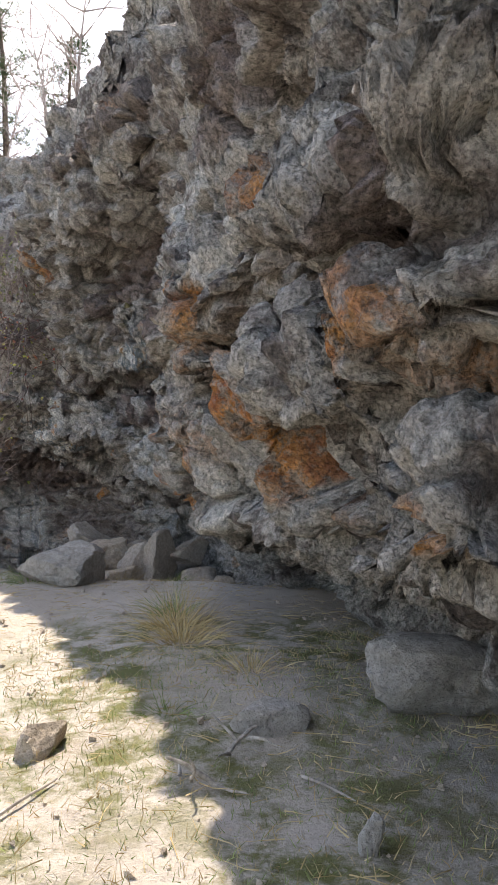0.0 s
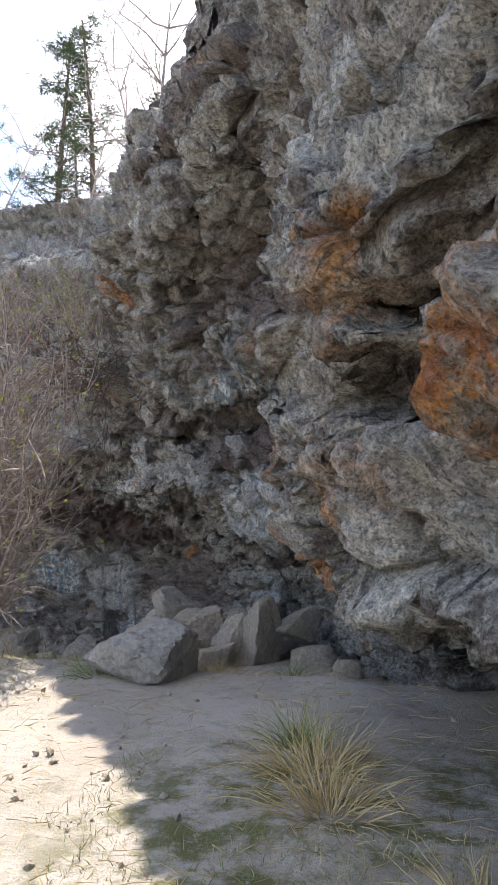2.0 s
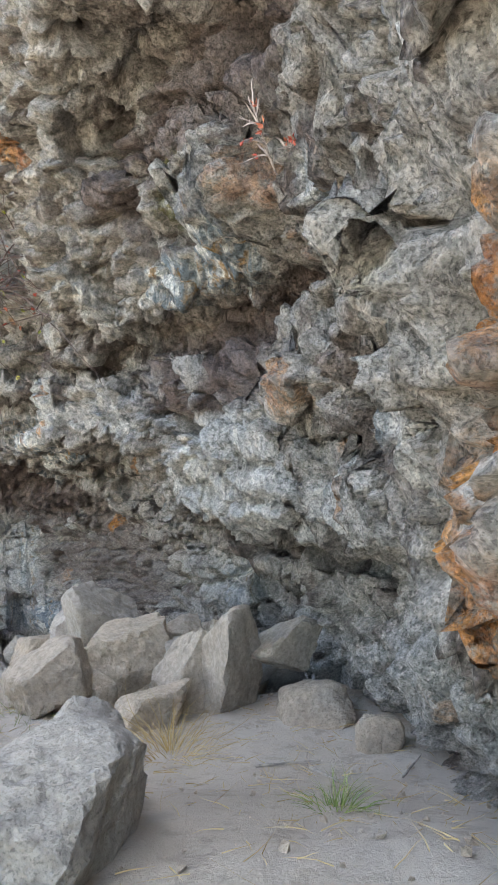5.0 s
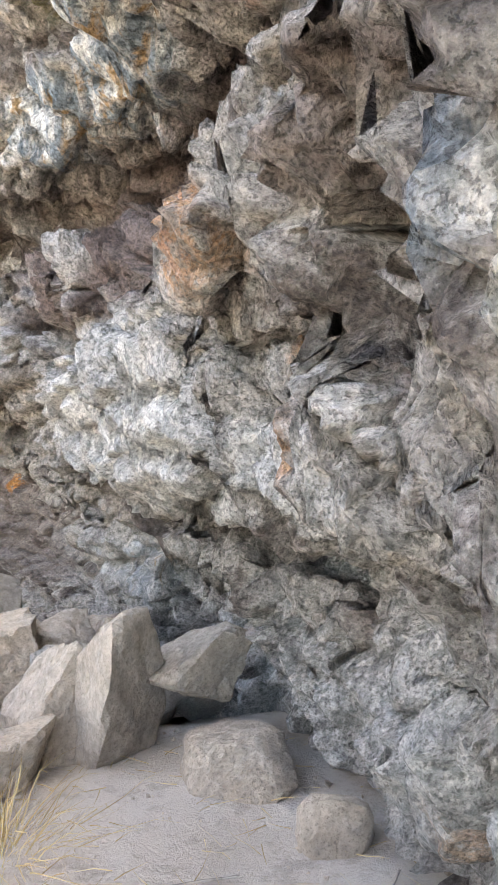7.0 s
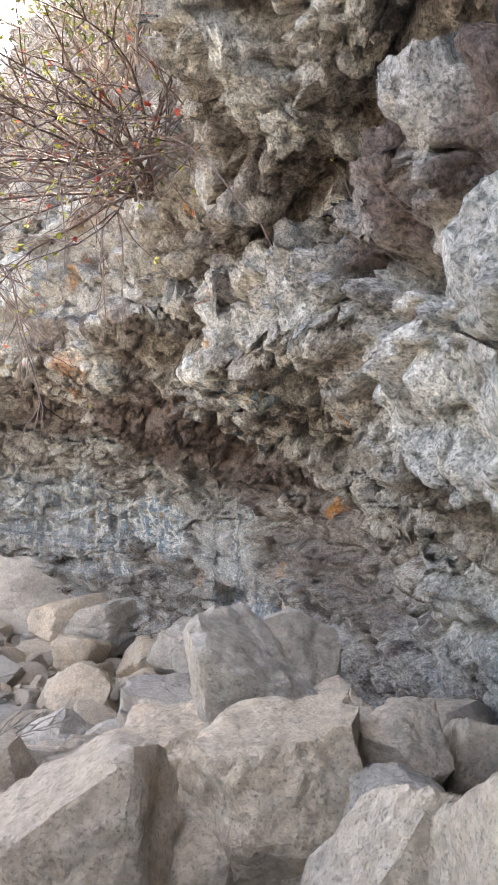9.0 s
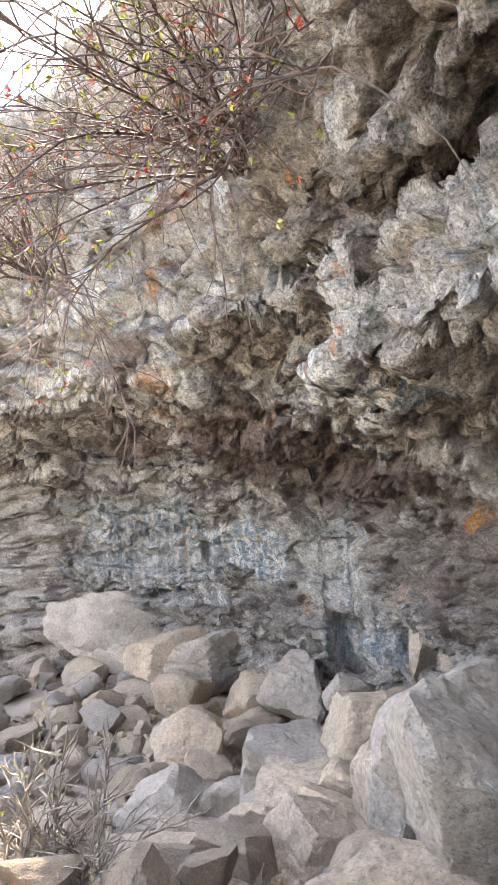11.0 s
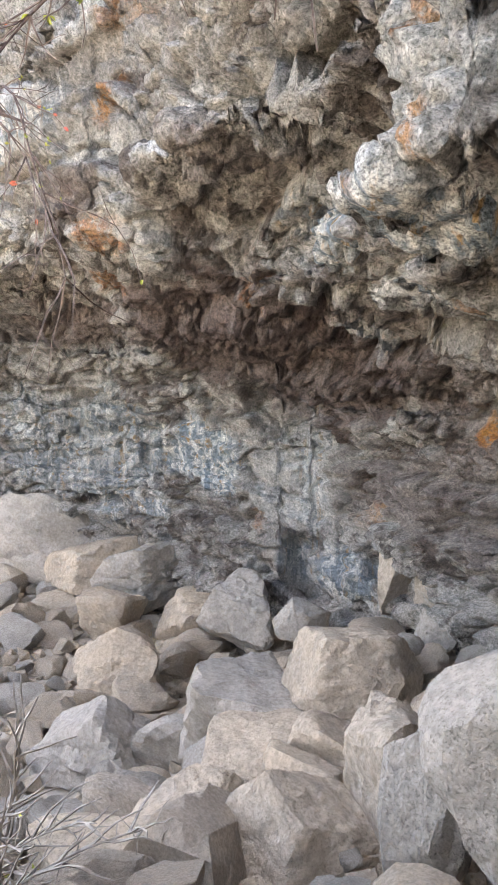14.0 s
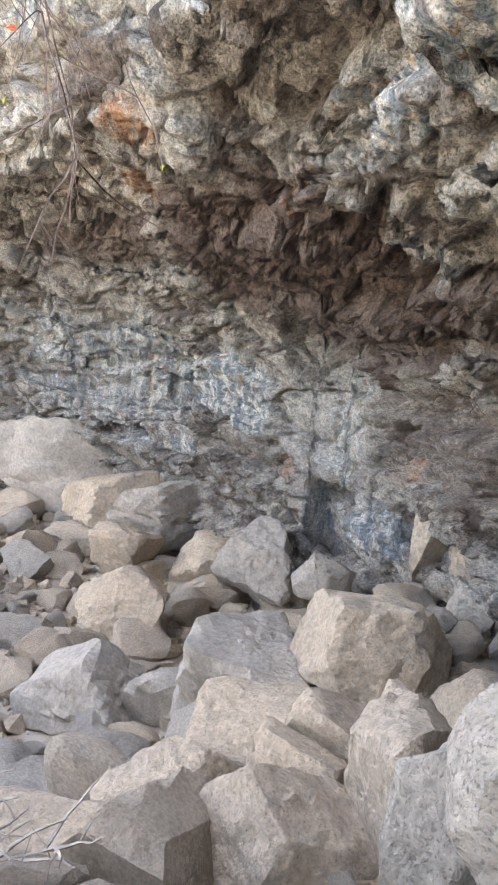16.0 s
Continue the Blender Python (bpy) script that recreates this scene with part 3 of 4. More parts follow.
def cliff_material():
    k = Mat("basalt_cliff", 0.92)
    grain, mid, large = k.noise(38, 8, 0.7), k.noise(6, 8, 0.65), k.noise(1.1, 5, 0.6)
    runs = k.noise(3.0, 6, 0.6, (4.0, 4.0, 0.35))
    base = k.mix(k.step(large, 0.35, 0.65), (0.155, 0.132, 0.118), (0.225, 0.215, 0.205))
    base = k.mix(k.step(mid, 0.3, 0.7), base, (0.30, 0.275, 0.245))
    base = k.mix(k.math("MULTIPLY", k.step(k.noise(2.3, 8, 0.72), 0.50, 0.60), 0.85), base, (0.070, 0.054, 0.048))
    base = k.mix(k.math("MULTIPLY", k.step(k.noise(11, 6, 0.7), 0.56, 0.68), 0.3), base, (0.40, 0.39, 0.36))
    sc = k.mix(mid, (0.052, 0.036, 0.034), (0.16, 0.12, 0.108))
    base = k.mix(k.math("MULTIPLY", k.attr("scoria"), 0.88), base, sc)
    base = k.mix(1.0, base, (1.6, 1.6, 1.6), "MULTIPLY")
    pale = k.mix(k.step(runs, 0.35, 0.65), (0.46, 0.455, 0.44), (0.74, 0.715, 0.67))
    pale = k.mix(k.math("MULTIPLY", k.step(k.noise(6, 8, 0.7), 0.56, 0.70), 0.3), pale, (0.30, 0.30, 0.305))
    base = k.mix(k.math("MULTIPLY", k.attr("pale"), 0.95), base, pale)
    streak = k.mix(k.step(runs, 0.42, 0.6), (0.22, 0.27, 0.31), (0.74, 0.72, 0.68))
    streak = k.mix(k.step(k.noise(2.1, 5, 0.6, (5, 5, 0.3)), 0.55, 0.68), streak, (0.42, 0.27, 0.13))
    base = k.mix(k.math("MULTIPLY", k.attr("streak"), 0.95), base, streak)
    orange = k.mix(k.step(k.noise(5, 8, 0.7), 0.35, 0.62), (0.34, 0.12, 0.05), (0.56, 0.26, 0.07))
    orange = k.mix(k.math("MULTIPLY", k.step(k.noise(9, 8, 0.75), 0.47, 0.58), 0.85), orange, (0.30, 0.265, 0.23))
    base = k.mix(k.math("MULTIPLY", k.attr("orange"), k.step(k.noise(4.5, 8, 0.75), 0.38, 0.50)), base, orange)
    base = k.mix(k.math("MULTIPLY", k.attr("moss"), k.step(k.noise(7, 8, 0.7), 0.42, 0.55)), base, (0.17, 0.16, 0.05))
    vesicle = k.step(k.noise(105, 5, 0.65), 0.53, 0.63)
    base = k.mix(0.4, base, k.mix(k.step(k.noise(130, 5, 0.7), 0.36, 0.64), (0.55, 0.54, 0.53), (1.35, 1.35, 1.35)), "MULTIPLY")
    base = k.mix(k.math("MULTIPLY", vesicle, 0.45), base, (0.055, 0.048, 0.045))
    base = k.mix(0.85, base, k.mix(k.step(grain, 0.3, 0.7), (0.40, 0.44, 0.43), (1.35, 1.35, 1.35)), "MULTIPLY")
    base = k.mix(1.0, base, (1.12, 1.12, 1.12), "MULTIPLY")
    h = k.math("SUBTRACT", k.math("MULTIPLY", grain, 1.6), k.math("MULTIPLY", vesicle, 0.5))
    h = k.math("ADD", h, k.math("MULTIPLY", k.noise(14, 8, 0.65), 0.8))
    return k.done(base, h, 1.0, 0.03)


def boulder_material(name, a, b, c):
    k = Mat(name, 0.92)
    grain, mid = k.noise(30, 8, 0.7), k.noise(5, 8, 0.65)
    base = k.mix(k.random(), a, b)
    base = k.mix(k.math("MULTIPLY", k.step(k.noise(1.7, 6, 0.65), 0.45, 0.62), 0.6), base, c)
    base = k.mix(k.math("MULTIPLY", k.step(mid, 0.48, 0.64), 0.35), base, (0.46, 0.42, 0.365))
    base = k.mix(k.math("MULTIPLY", k.step(k.noise(2.4, 6, 0.7), 0.62, 0.72), 0.6), base, (0.34, 0.22, 0.09))
    vesicle = k.step(k.noise(105, 5, 0.65), 0.55, 0.65)
    base = k.mix(k.math("MULTIPLY", vesicle, 0.35), base, (0.12, 0.11, 0.10))
    base = k.mix(0.65, base, k.mix(k.step(grain, 0.3, 0.7), (0.62, 0.61, 0.60), (1.25, 1.25, 1.25)), "MULTIPLY")
    h = k.math("SUBTRACT", k.math("MULTIPLY", grain, 1.3), k.math("MULTIPLY", vesicle, 0.5))
    h = k.math("ADD", h, k.math("MULTIPLY", k.noise(10, 8, 0.7), 2.0))
    return k.done(base, h, 0.9, 0.03)


def ground_material():
    k = Mat("trodden_dirt", 0.95)
    grain, mid, large = k.noise(90, 6, 0.7), k.noise(9, 8, 0.7), k.noise(0.9, 6, 0.6)
    base = k.mix(k.step(large, 0.35, 0.65), (0.52, 0.45, 0.365), (0.62, 0.55, 0.465))
    base = k.mix(k.math("MULTIPLY", k.step(mid, 0.5, 0.66), 0.5), base, (0.31, 0.255, 0.20))
    base = k.mix(k.math("MULTIPLY", k.step(k.noise(26, 6, 0.7), 0.55, 0.68), 0.55), base, (0.52, 0.45, 0.34))
    green = k.mix(k.noise(20, 5, 0.6), (0.10, 0.12, 0.035), (0.25, 0.23, 0.09))
    base = k.mix(k.math("MULTIPLY", k.attr("grass"), k.step(k.noise(5, 8, 0.75), 0.42, 0.6)), base, green)
    # a darker brown is mixed into the dirt along the cliff's near foot
    base = k.mix(k.math("MULTIPLY", k.attr("brown_dirt"), 0.3), base, (0.17, 0.115, 0.08))
    base = k.mix(0.4, base, k.mix(grain, (0.5, 0.5, 0.5), (1, 1, 1)), "MULTIPLY")
    return k.done(base, k.math("ADD", k.math("MULTIPLY", mid, 2.0), grain), 0.9, 0.025)


def plain_material(name, a, b, scale=20, rough=0.8, through=False):
    k = Mat(name, rough)
    base = k.mix(k.step(k.noise(scale, 5, 0.6), 0.35, 0.65), a, b)
    if through:
        k.bsdf.inputs["Subsurface Weight"].default_value = 0.0
    return k.done(base, k.noise(scale * 4, 4), 0.3, 0.004)


CLIFF = cliff_material()
BOULDER_TAN = boulder_material("tan_boulder", (0.58, 0.48, 0.365), (0.53, 0.455, 0.365), (0.38, 0.315, 0.245))
BOULDER_GREY = boulder_material("grey_boulder", (0.42, 0.385, 0.335), (0.50, 0.455, 0.395), (0.29, 0.265, 0.23))
DIRT = ground_material()
DARK_BARK = plain_material("dark_twig_bark", (0.07, 0.05, 0.045), (0.20, 0.15, 0.13), 30)
BARK = plain_material("pale_bark", (0.20, 0.155, 0.135), (0.42, 0.36, 0.32), 30)
PINE_BARK = plain_material("pine_bark", (0.07, 0.05, 0.04), (0.16, 0.12, 0.09), 12)
NEEDLES = plain_material("pine_needles", (0.035, 0.06, 0.025), (0.09, 0.12, 0.05), 3)
LEAF = plain_material("spring_leaf", (0.32, 0.36, 0.06), (0.50, 0.48, 0.14), 6)
RED_LEAF = plain_material("red_leaf", (0.42, 0.08, 0.06), (0.55, 0.22, 0.14), 6)
STRAW = plain_material("dry_straw", (0.36, 0.25, 0.10), (0.58, 0.46, 0.24), 9)
GRASS = plain_material("green_grass", (0.11, 0.16, 0.04), (0.26, 0.30, 0.10), 9)
DEADWOOD = plain_material("grey_driftwood", (0.22, 0.195, 0.165), (0.42, 0.375, 0.32), 25)
BRUSH = plain_material("scrub_green", (0.15, 0.19, 0.07), (0.33, 0.34, 0.14), 5)


def grid_mesh(name, x, y, z, attrs, material):
    """A mesh over arrays of the same two-way shape."""
    rows, cols = x.shape
    me = bpy.data.meshes.new(name)
    idx = np.arange(rows * cols).reshape(rows, cols)
    quads = np.stack([idx[:-1, :-1], idx[:-1, 1:], idx[1:, 1:], idx[1:, :-1]], -1).reshape(-1, 4)
    me.vertices.add(rows * cols)
    me.vertices.foreach_set("co", np.stack([x, y, z], -1).astype(np.float32).ravel())
    me.loops.add(quads.size)
    me.loops.foreach_set("vertex_index", quads.astype(np.int32).ravel())
    me.polygons.add(len(quads))
    me.polygons.foreach_set("loop_start", np.arange(0, quads.size, 4, dtype=np.int32))
    me.polygons.foreach_set("loop_total", np.full(len(quads), 4, np.int32))
    me.polygons.foreach_set("use_smooth", np.ones(len(quads), bool))
    me.update(calc_edges=True)
    for key, value in attrs.items():
        me.attributes.new(key, "FLOAT", "POINT").data.foreach_set("value", value.astype(np.float32).ravel())
    me.materials.append(material)
    return me


# ---- cliff ----
# the stretch walked past is modelled finely; the ends that only close the place are coarse
S_FINE0, S_FINE1 = np.interp(0.8, _XY[:600, 1], _S[:600]), 27.5
s_line = np.concatenate([np.arange(0, S_FINE0, 0.14), np.arange(S_FINE0, 20.0, 0.0155), np.arange(20.0, S_FINE1, 0.022), np.arange(S_FINE1, _S[-1], 0.12)])
z_line = np.arange(-1.7, 7.3, 0.02)
gs, gz = np.meshgrid(s_line, z_line, indexing="ij")
out = cliff_out(gs, gz)
# spread the rows evenly along each upright section, so that overhangs get their share; the upper face is coarser
run = np.hypot(np.diff(out, axis=1), np.diff(gz, axis=1)) * (1 - 0.6 * smooth(3.3, 4.6, gz[:, 1:]) - 0.5 * smooth(-0.3, -1.0, gz[:, 1:]))
run = np.concatenate([np.zeros((len(s_line), 1)), np.cumsum(run, axis=1)], axis=1)
ROWS_UP = 420
fz, fo = np.empty((len(s_line), ROWS_UP)), np.empty((len(s_line), ROWS_UP))
for k in range(len(s_line)):
    even = np.linspace(0, run[k, -1], ROWS_UP)
    fz[k], fo[k] = np.interp(even, run[k], z_line), np.interp(even, run[k], out[k])
gs = np.repeat(s_line[:, None], ROWS_UP, 1)
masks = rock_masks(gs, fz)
p = np.stack(place(gs, fo, fz), -1)
nrm = np.cross(np.gradient(p, axis=1), np.gradient(p, axis=0))
nrm /= np.linalg.norm(nrm, axis=2)[..., None] + 1e-9
for _ in range(4):
    nrm[1:-1] = (nrm[:-2] + nrm[1:-1] + nrm[2:]) / 3
    nrm[:, 1:-1] = (nrm[:, :-2] + nrm[:, 1:-1] + nrm[:, 2:]) / 3
side = np.sign((nrm[..., 0] * (place(gs, fo + 0.1, fz)[0] - p[..., 0]) + nrm[..., 1] * (place(gs, fo + 0.1, fz)[1] - p[..., 1])).mean())
off = rock_detail(p.reshape(-1, 3), {k: v.ravel() for k, v in masks.items()}).reshape(gs.shape)
p = p + side * nrm * off[..., None]
px, py, pz = p[..., 0], p[..., 1], p[..., 2]
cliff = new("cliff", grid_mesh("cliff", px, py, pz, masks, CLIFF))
tagged(cliff, "overhanging dark basalt cliff with orange lichen, pale streaks and a shadowed undercut base", "cliff", kind="structure")

# ---- hillside behind the brow ----
hs, ho = np.meshgrid(np.arange(0, _S[-1], 0.7), np.concatenate([np.arange(-1.0, -6, -0.5), np.arange(-6, -60, -2.5)]), indexing="ij")
top = 6.6 - 2.4 * smooth(13, 19, hs)
hz = np.maximum(top - 0.4 + 0.10 * np.clip(-ho - 2, 0, None) + 0.2 * fbm(hs * 0.5, ho * 0.5, 81, 3), -5)
hx, hy, _ = place(hs, ho, 0)
tagged(new("hillside", grid_mesh("hillside", hx, hy, hz, {"grass": smooth(-0.3, 0.5, fbm(hs * 0.4, ho * 0.4, 90, 3)), "brown_dirt": 0 * hs}, DIRT)),
       "dry grassy hillside rising above the cliff's brow", "hillside", kind="structure")

# ---- ground ----
gx_line = np.concatenate([-np.geomspace(400, 7, 40), np.arange(-6.9, 3.0, 0.05), np.geomspace(3.0, 400, 30)])
gy_line = np.concatenate([-np.geomspace(400, 1.1, 40), np.arange(-1.0, 15.0, 0.05), np.geomspace(15.0, 400, 40)])
gx, gy = np.meshgrid(gx_line, gy_line, indexing="ij")
gzz = ground_z(gx, gy)
grassy = smooth(-2.0, -0.6, gx) * smooth(1.4, 0.3, gx) * smooth(5.2, 3.8, gy) * smooth(-0.7, 0.1, fbm(gx * 1.3, gy * 1.3, 93, 4)) + smooth(-1.8, -3.5, gx) * 0.6 * smooth(9.0, 7.5, gy)
# dirt turns browner towards the near wall, with a ragged edge
brown_dirt = smooth(0.2, 0.9, gx + 0.3 * fbm(gx, gy, 95, 3)) * smooth(7, 5, gy)
ground = new("ground", grid_mesh("ground", gx, gy, gzz, {"grass": grassy, "brown_dirt": brown_dirt}, DIRT))
tagged(ground, "trodden tan dirt path with sparse grass under the cliff", "ground", kind="structure")

# ---- boulders and stones ----
def boulder_mesh(seed, size, facets=10, detail=4, soft=0.018, pitted=0.022):
    """A broken boulder: a ball cut by random planes, its edges worn and its faces rough."""
    rng = np.random.RandomState(seed)
    bm = bmesh.new()
    bmesh.ops.create_icosphere(bm, subdivisions=detail, radius=1.0)
    co = np.array([v.co for v in bm.verts])
    normals = rng.normal(size=(facets, 3))
    normals[:6] = np.array([(0, 0, -1), (0, 0, 1), (1, 0, 0), (-1, 0, 0), (0, 1, 0), (0, -1, 0)]) + rng.normal(size=(6, 3)) * 0.38
    normals /= np.linalg.norm(normals, axis=1)[:, None]
    reach = np.concatenate([0.58 + 0.17 * rng.rand(6), 0.72 + 0.22 * rng.rand(facets - 6)])
    d = reach / np.clip(co @ normals.T, 0.02, None)
    r = -np.log(np.exp(-d / soft).sum(1)) * soft
    r = np.clip(r, 0.3, 1.25) * 1.12
    off = rng.rand(3) * 50
    r += np.array([pitted * 2.0 * noise.fractal(Vector(c * 2.2 + off), 0.8, 2.1, 4) for c in co])
    if detail > 3:
        r += np.array([pitted * 0.8 * noise.noise(Vector(c * 13 + off)) for c in co])
    co = co * r[:, None] * np.array(size) / 2
    for v, c in zip(bm.verts, co):
        v.co = c
    for f in bm.faces:
        f.smooth = False
    me = bpy.data.meshes.new("boulder")
    bm.to_mesh(me)
    bm.free()
    return me


def boulder(name, label, x, y, size, turn, seed, material, sink=0.2, rise=0.0, group="", facets=10, soft=0.018, tip=(0, 0)):
    me = boulder_mesh(seed, size, facets, 4 if max(size) > 0.3 else 3, soft, 0.042)
    me.materials.append(material)
    ob = new(name, me)
    ob.matrix_world = pose(x, y, float(ground_z(np.array(x), np.array(y))) + size[2] * (0.42 - sink) + rise, tip[0], tip[1], turn)
    return tagged(ob, label, name.replace("_", " "), group)


GREY_L = "angular blue-grey basalt boulder lying in the rubble"
TAN_L = "dusty tan basalt boulder with worn flat faces"
GROUP = "fallen boulders under the overhang"
boulder("boulder", GREY_L, -1.87, 8.67, (0.49, 0.41, 0.59), 20, 61, BOULDER_GREY, 0.1, 0.32, GROUP)
boulder("boulder", TAN_L, -1.57, 8.09, (0.59, 0.50, 0.53), 50, 12, BOULDER_TAN, 0.1, 0.10, GROUP)
boulder("boulder", "tall split slab of pale rock against the wall", -1.18, 7.76, (0.34, 0.29, 0.57), 25, 17, BOULDER_TAN, 0.1, -0.01, GROUP, tip=(0, 12))
boulder("boulder", "tall split slab of pale rock against the wall", -0.97, 7.73, (0.41, 0.35, 0.66), 60, 18, BOULDER_TAN, 0.1, -0.02, GROUP, tip=(0, -6))
boulder("boulder", "low dusty cone of rock at the wall's foot", -0.53, 7.46, (0.42, 0.36, 0.28), 5, 19, BOULDER_TAN, 0.1, -0.04, GROUP, facets=14, soft=0.04)
boulder("boulder", "small rounded pale stone at the wall's foot", -0.24, 7.03, (0.29, 0.25, 0.25), 5, 20, BOULDER_TAN, 0.1, -0.05, "", facets=20, soft=0.11)
boulder("boulder", TAN_L, -1.35, 7.47, (0.43, 0.36, 0.30), 30, 13, BOULDER_TAN, 0.1, -0.05, GROUP)
boulder("boulder", TAN_L, -1.30, 8.46, (0.41, 0.35, 0.32), 70, 14, BOULDER_TAN, 0.1, 0.32, GROUP)
boulder("boulder", TAN_L, -0.62, 7.85, (0.39, 0.33, 0.28), 15, 15, BOULDER_TAN, 0.1, 0.18, GROUP)
boulder("boulder", TAN_L, -1.70, 7.86, (0.25, 0.21, 0.26), 45, 22, BOULDER_TAN, 0.1, -0.00, GROUP)
boulder("boulder", "weathered grey boulder beside the dirt path", -1.29, 5.80, (0.32, 0.27, 0.40), 40, 21, BOULDER_GREY, 0.1, -0.03, "", facets=15, soft=0.036)
boulder("boulder", "weathered grey boulder beside the dirt path", -1.34, 5.41, (0.59, 0.50, 0.38), 10, 45, BOULDER_GREY, 0.1, -0.03, "", facets=14, soft=0.03)
boulder("boulder", GREY_L, -2.08, 9.76, (0.71, 0.61, 0.73), 20, 62, BOULDER_GREY, 0.1, 0.32, GROUP, tip=(10, 12))
boulder("boulder", TAN_L, -1.65, 8.97, (0.62, 0.53, 0.43), 50, 46, BOULDER_TAN, 0.1, 0.28, GROUP)
boulder("boulder", "pitted tan boulder standing among the rubble", -1.65, 8.38, (0.45, 0.38, 0.47), 10, 47, BOULDER_GREY, 0.1, 0.08, GROUP, facets=14)
boulder("boulder", TAN_L, -2.04, 8.36, (0.49, 0.42, 0.37), 65, 31, BOULDER_TAN, 0.1, 0.08, GROUP)
boulder("boulder", "broad pale slab in the rubble", -1.97, 7.71, (0.52, 0.44, 0.38), 15, 48, BOULDER_TAN, 0.1, 0.04, GROUP)
boulder("boulder", TAN_L, -1.33, 9.19, (0.52, 0.45, 0.42), 80, 16, BOULDER_TAN, 0.1, 0.32, GROUP)
boulder("boulder", "pitted pale boulder beside the wall", -1.24, 8.14, (0.43, 0.37, 0.45), 33, 49, BOULDER_GREY, 0.1, 0.06, GROUP, facets=16, soft=0.03)
boulder("boulder", TAN_L, -1.06, 8.59, (0.27, 0.23, 0.35), 12, 50, BOULDER_TAN, 0.1, 0.27, GROUP)
boulder("boulder", TAN_L, -1.81, 8.43, (0.28, 0.24, 0.18), 12, 51, BOULDER_TAN, 0.1, 0.04, GROUP)
boulder("boulder", GREY_L, -1.28, 8.80, (0.32, 0.27, 0.24), 70, 52, BOULDER_GREY, 0.1, 0.32, GROUP)
boulder("boulder", "large round-topped tan boulder with worn faces", -3.15, 11.90, (0.88, 0.75, 0.73), 30, 23, BOULDER_TAN, 0.1, 0.03, GROUP, facets=16, soft=0.036)
boulder("boulder", "flat grey slab with a yellowish side", -3.87, 11.88, (0.99, 0.84, 0.69), 110, 27, BOULDER_GREY, 0.1, 0.06, GROUP, tip=(10, 5))
boulder("boulder", "flat tan slab leaning on other boulders", -3.48, 11.18, (0.91, 0.78, 0.52), 20, 26, BOULDER_TAN, 0.1, -0.07, GROUP, tip=(12, -10))
boulder("boulder", GREY_L, -3.06, 11.16, (0.44, 0.38, 0.39), 66, 53, BOULDER_TAN, 0.1, -0.03, GROUP)
boulder("boulder", "tall tan boulder stained orange at its foot", -2.70, 10.54, (0.53, 0.45, 0.76), 75, 24, BOULDER_TAN, 0.1, 0.06, GROUP, facets=14, soft=0.032)
boulder("boulder", "rough dark-veined boulder beside the wall", -2.45, 10.10, (0.32, 0.28, 0.80), 35, 54, BOULDER_GREY, 0.1, 0.18, GROUP, facets=16)
boulder("boulder", TAN_L, -2.99, 10.27, (0.66, 0.56, 0.55), 45, 28, BOULDER_TAN, 0.1, -0.12, GROUP)
boulder("boulder", TAN_L, -3.54, 10.56, (0.57, 0.49, 0.44), 95, 29, BOULDER_TAN, 0.1, -0.05, GROUP)
boulder("boulder", GREY_L, -5.01, 11.99, (1.01, 0.86, 0.57), 0, 32, BOULDER_GREY, 0.1, -0.01, GROUP)
boulder("boulder", TAN_L, -3.15, 10.80, (0.45, 0.38, 0.27), 0, 55, BOULDER_TAN, 0.1, 0.04, GROUP)
boulder("boulder", "broad pale slab in the rubble", -3.48, 9.83, (0.82, 0.70, 0.32), 10, 56, BOULDER_TAN, 0.1, -0.03, GROUP)
boulder("boulder", TAN_L, -6.42, 15.90, (1.36, 1.16, 0.79), 10, 34, BOULDER_TAN, 0.1, 0.05, GROUP)
boulder("boulder", "dark pitted upright boulder in the rubble", -4.76, 14.19, (0.71, 0.61, 0.76), 0, 35, BOULDER_GREY, 0.1, 0.32, GROUP)
boulder("boulder", TAN_L, -5.45, 14.71, (0.92, 0.78, 0.64), 40, 33, BOULDER_TAN, 0.1, 0.07, GROUP)
boulder("boulder", TAN_L, -7.18, 15.30, (1.17, 1.00, 0.73), 60, 37, BOULDER_TAN, 0.1, 0.32, GROUP)
boulder("boulder", GREY_L, -6.43, 15.24, (1.08, 0.92, 0.70), 30, 36, BOULDER_GREY, 0.1, 0.32, GROUP)
boulder("boulder", TAN_L, -6.03, 16.02, (1.13, 0.96, 0.99), 60, 38, BOULDER_TAN, 0.1, 0.32, GROUP)
boulder("boulder", "huge smooth grey slab inside the hollow", -8.52, 15.75, (1.71, 1.46, 1.22), 15, 39, BOULDER_GREY, 0.1, 0.32, GROUP, facets=12, soft=0.041, tip=(0, 8))
boulder("boulder", TAN_L, -6.47, 14.48, (0.70, 0.59, 0.67), 20, 57, BOULDER_TAN, 0.1, 0.03, GROUP)
boulder("boulder", TAN_L, -7.36, 14.80, (0.77, 0.65, 0.37), 20, 58, BOULDER_TAN, 0.1, 0.01, GROUP)
boulder("boulder", GREY_L, -4.03, 13.70, (0.39, 0.34, 0.38), 20, 59, BOULDER_GREY, 0.1, 0.32, GROUP)
boulder("boulder", TAN_L, -3.21, 13.53, (0.32, 0.27, 0.48), 50, 60, BOULDER_TAN, 0.1, 0.32, GROUP)
boulder("boulder", TAN_L, -2.80, 13.37, (0.41, 0.34, 0.46), 70, 63, BOULDER_TAN, 0.1, 0.15, GROUP)
boulder("boulder", TAN_L, -5.61, 13.11, (0.77, 0.66, 0.64), 15, 64, BOULDER_TAN, 0.1, -0.01, GROUP)
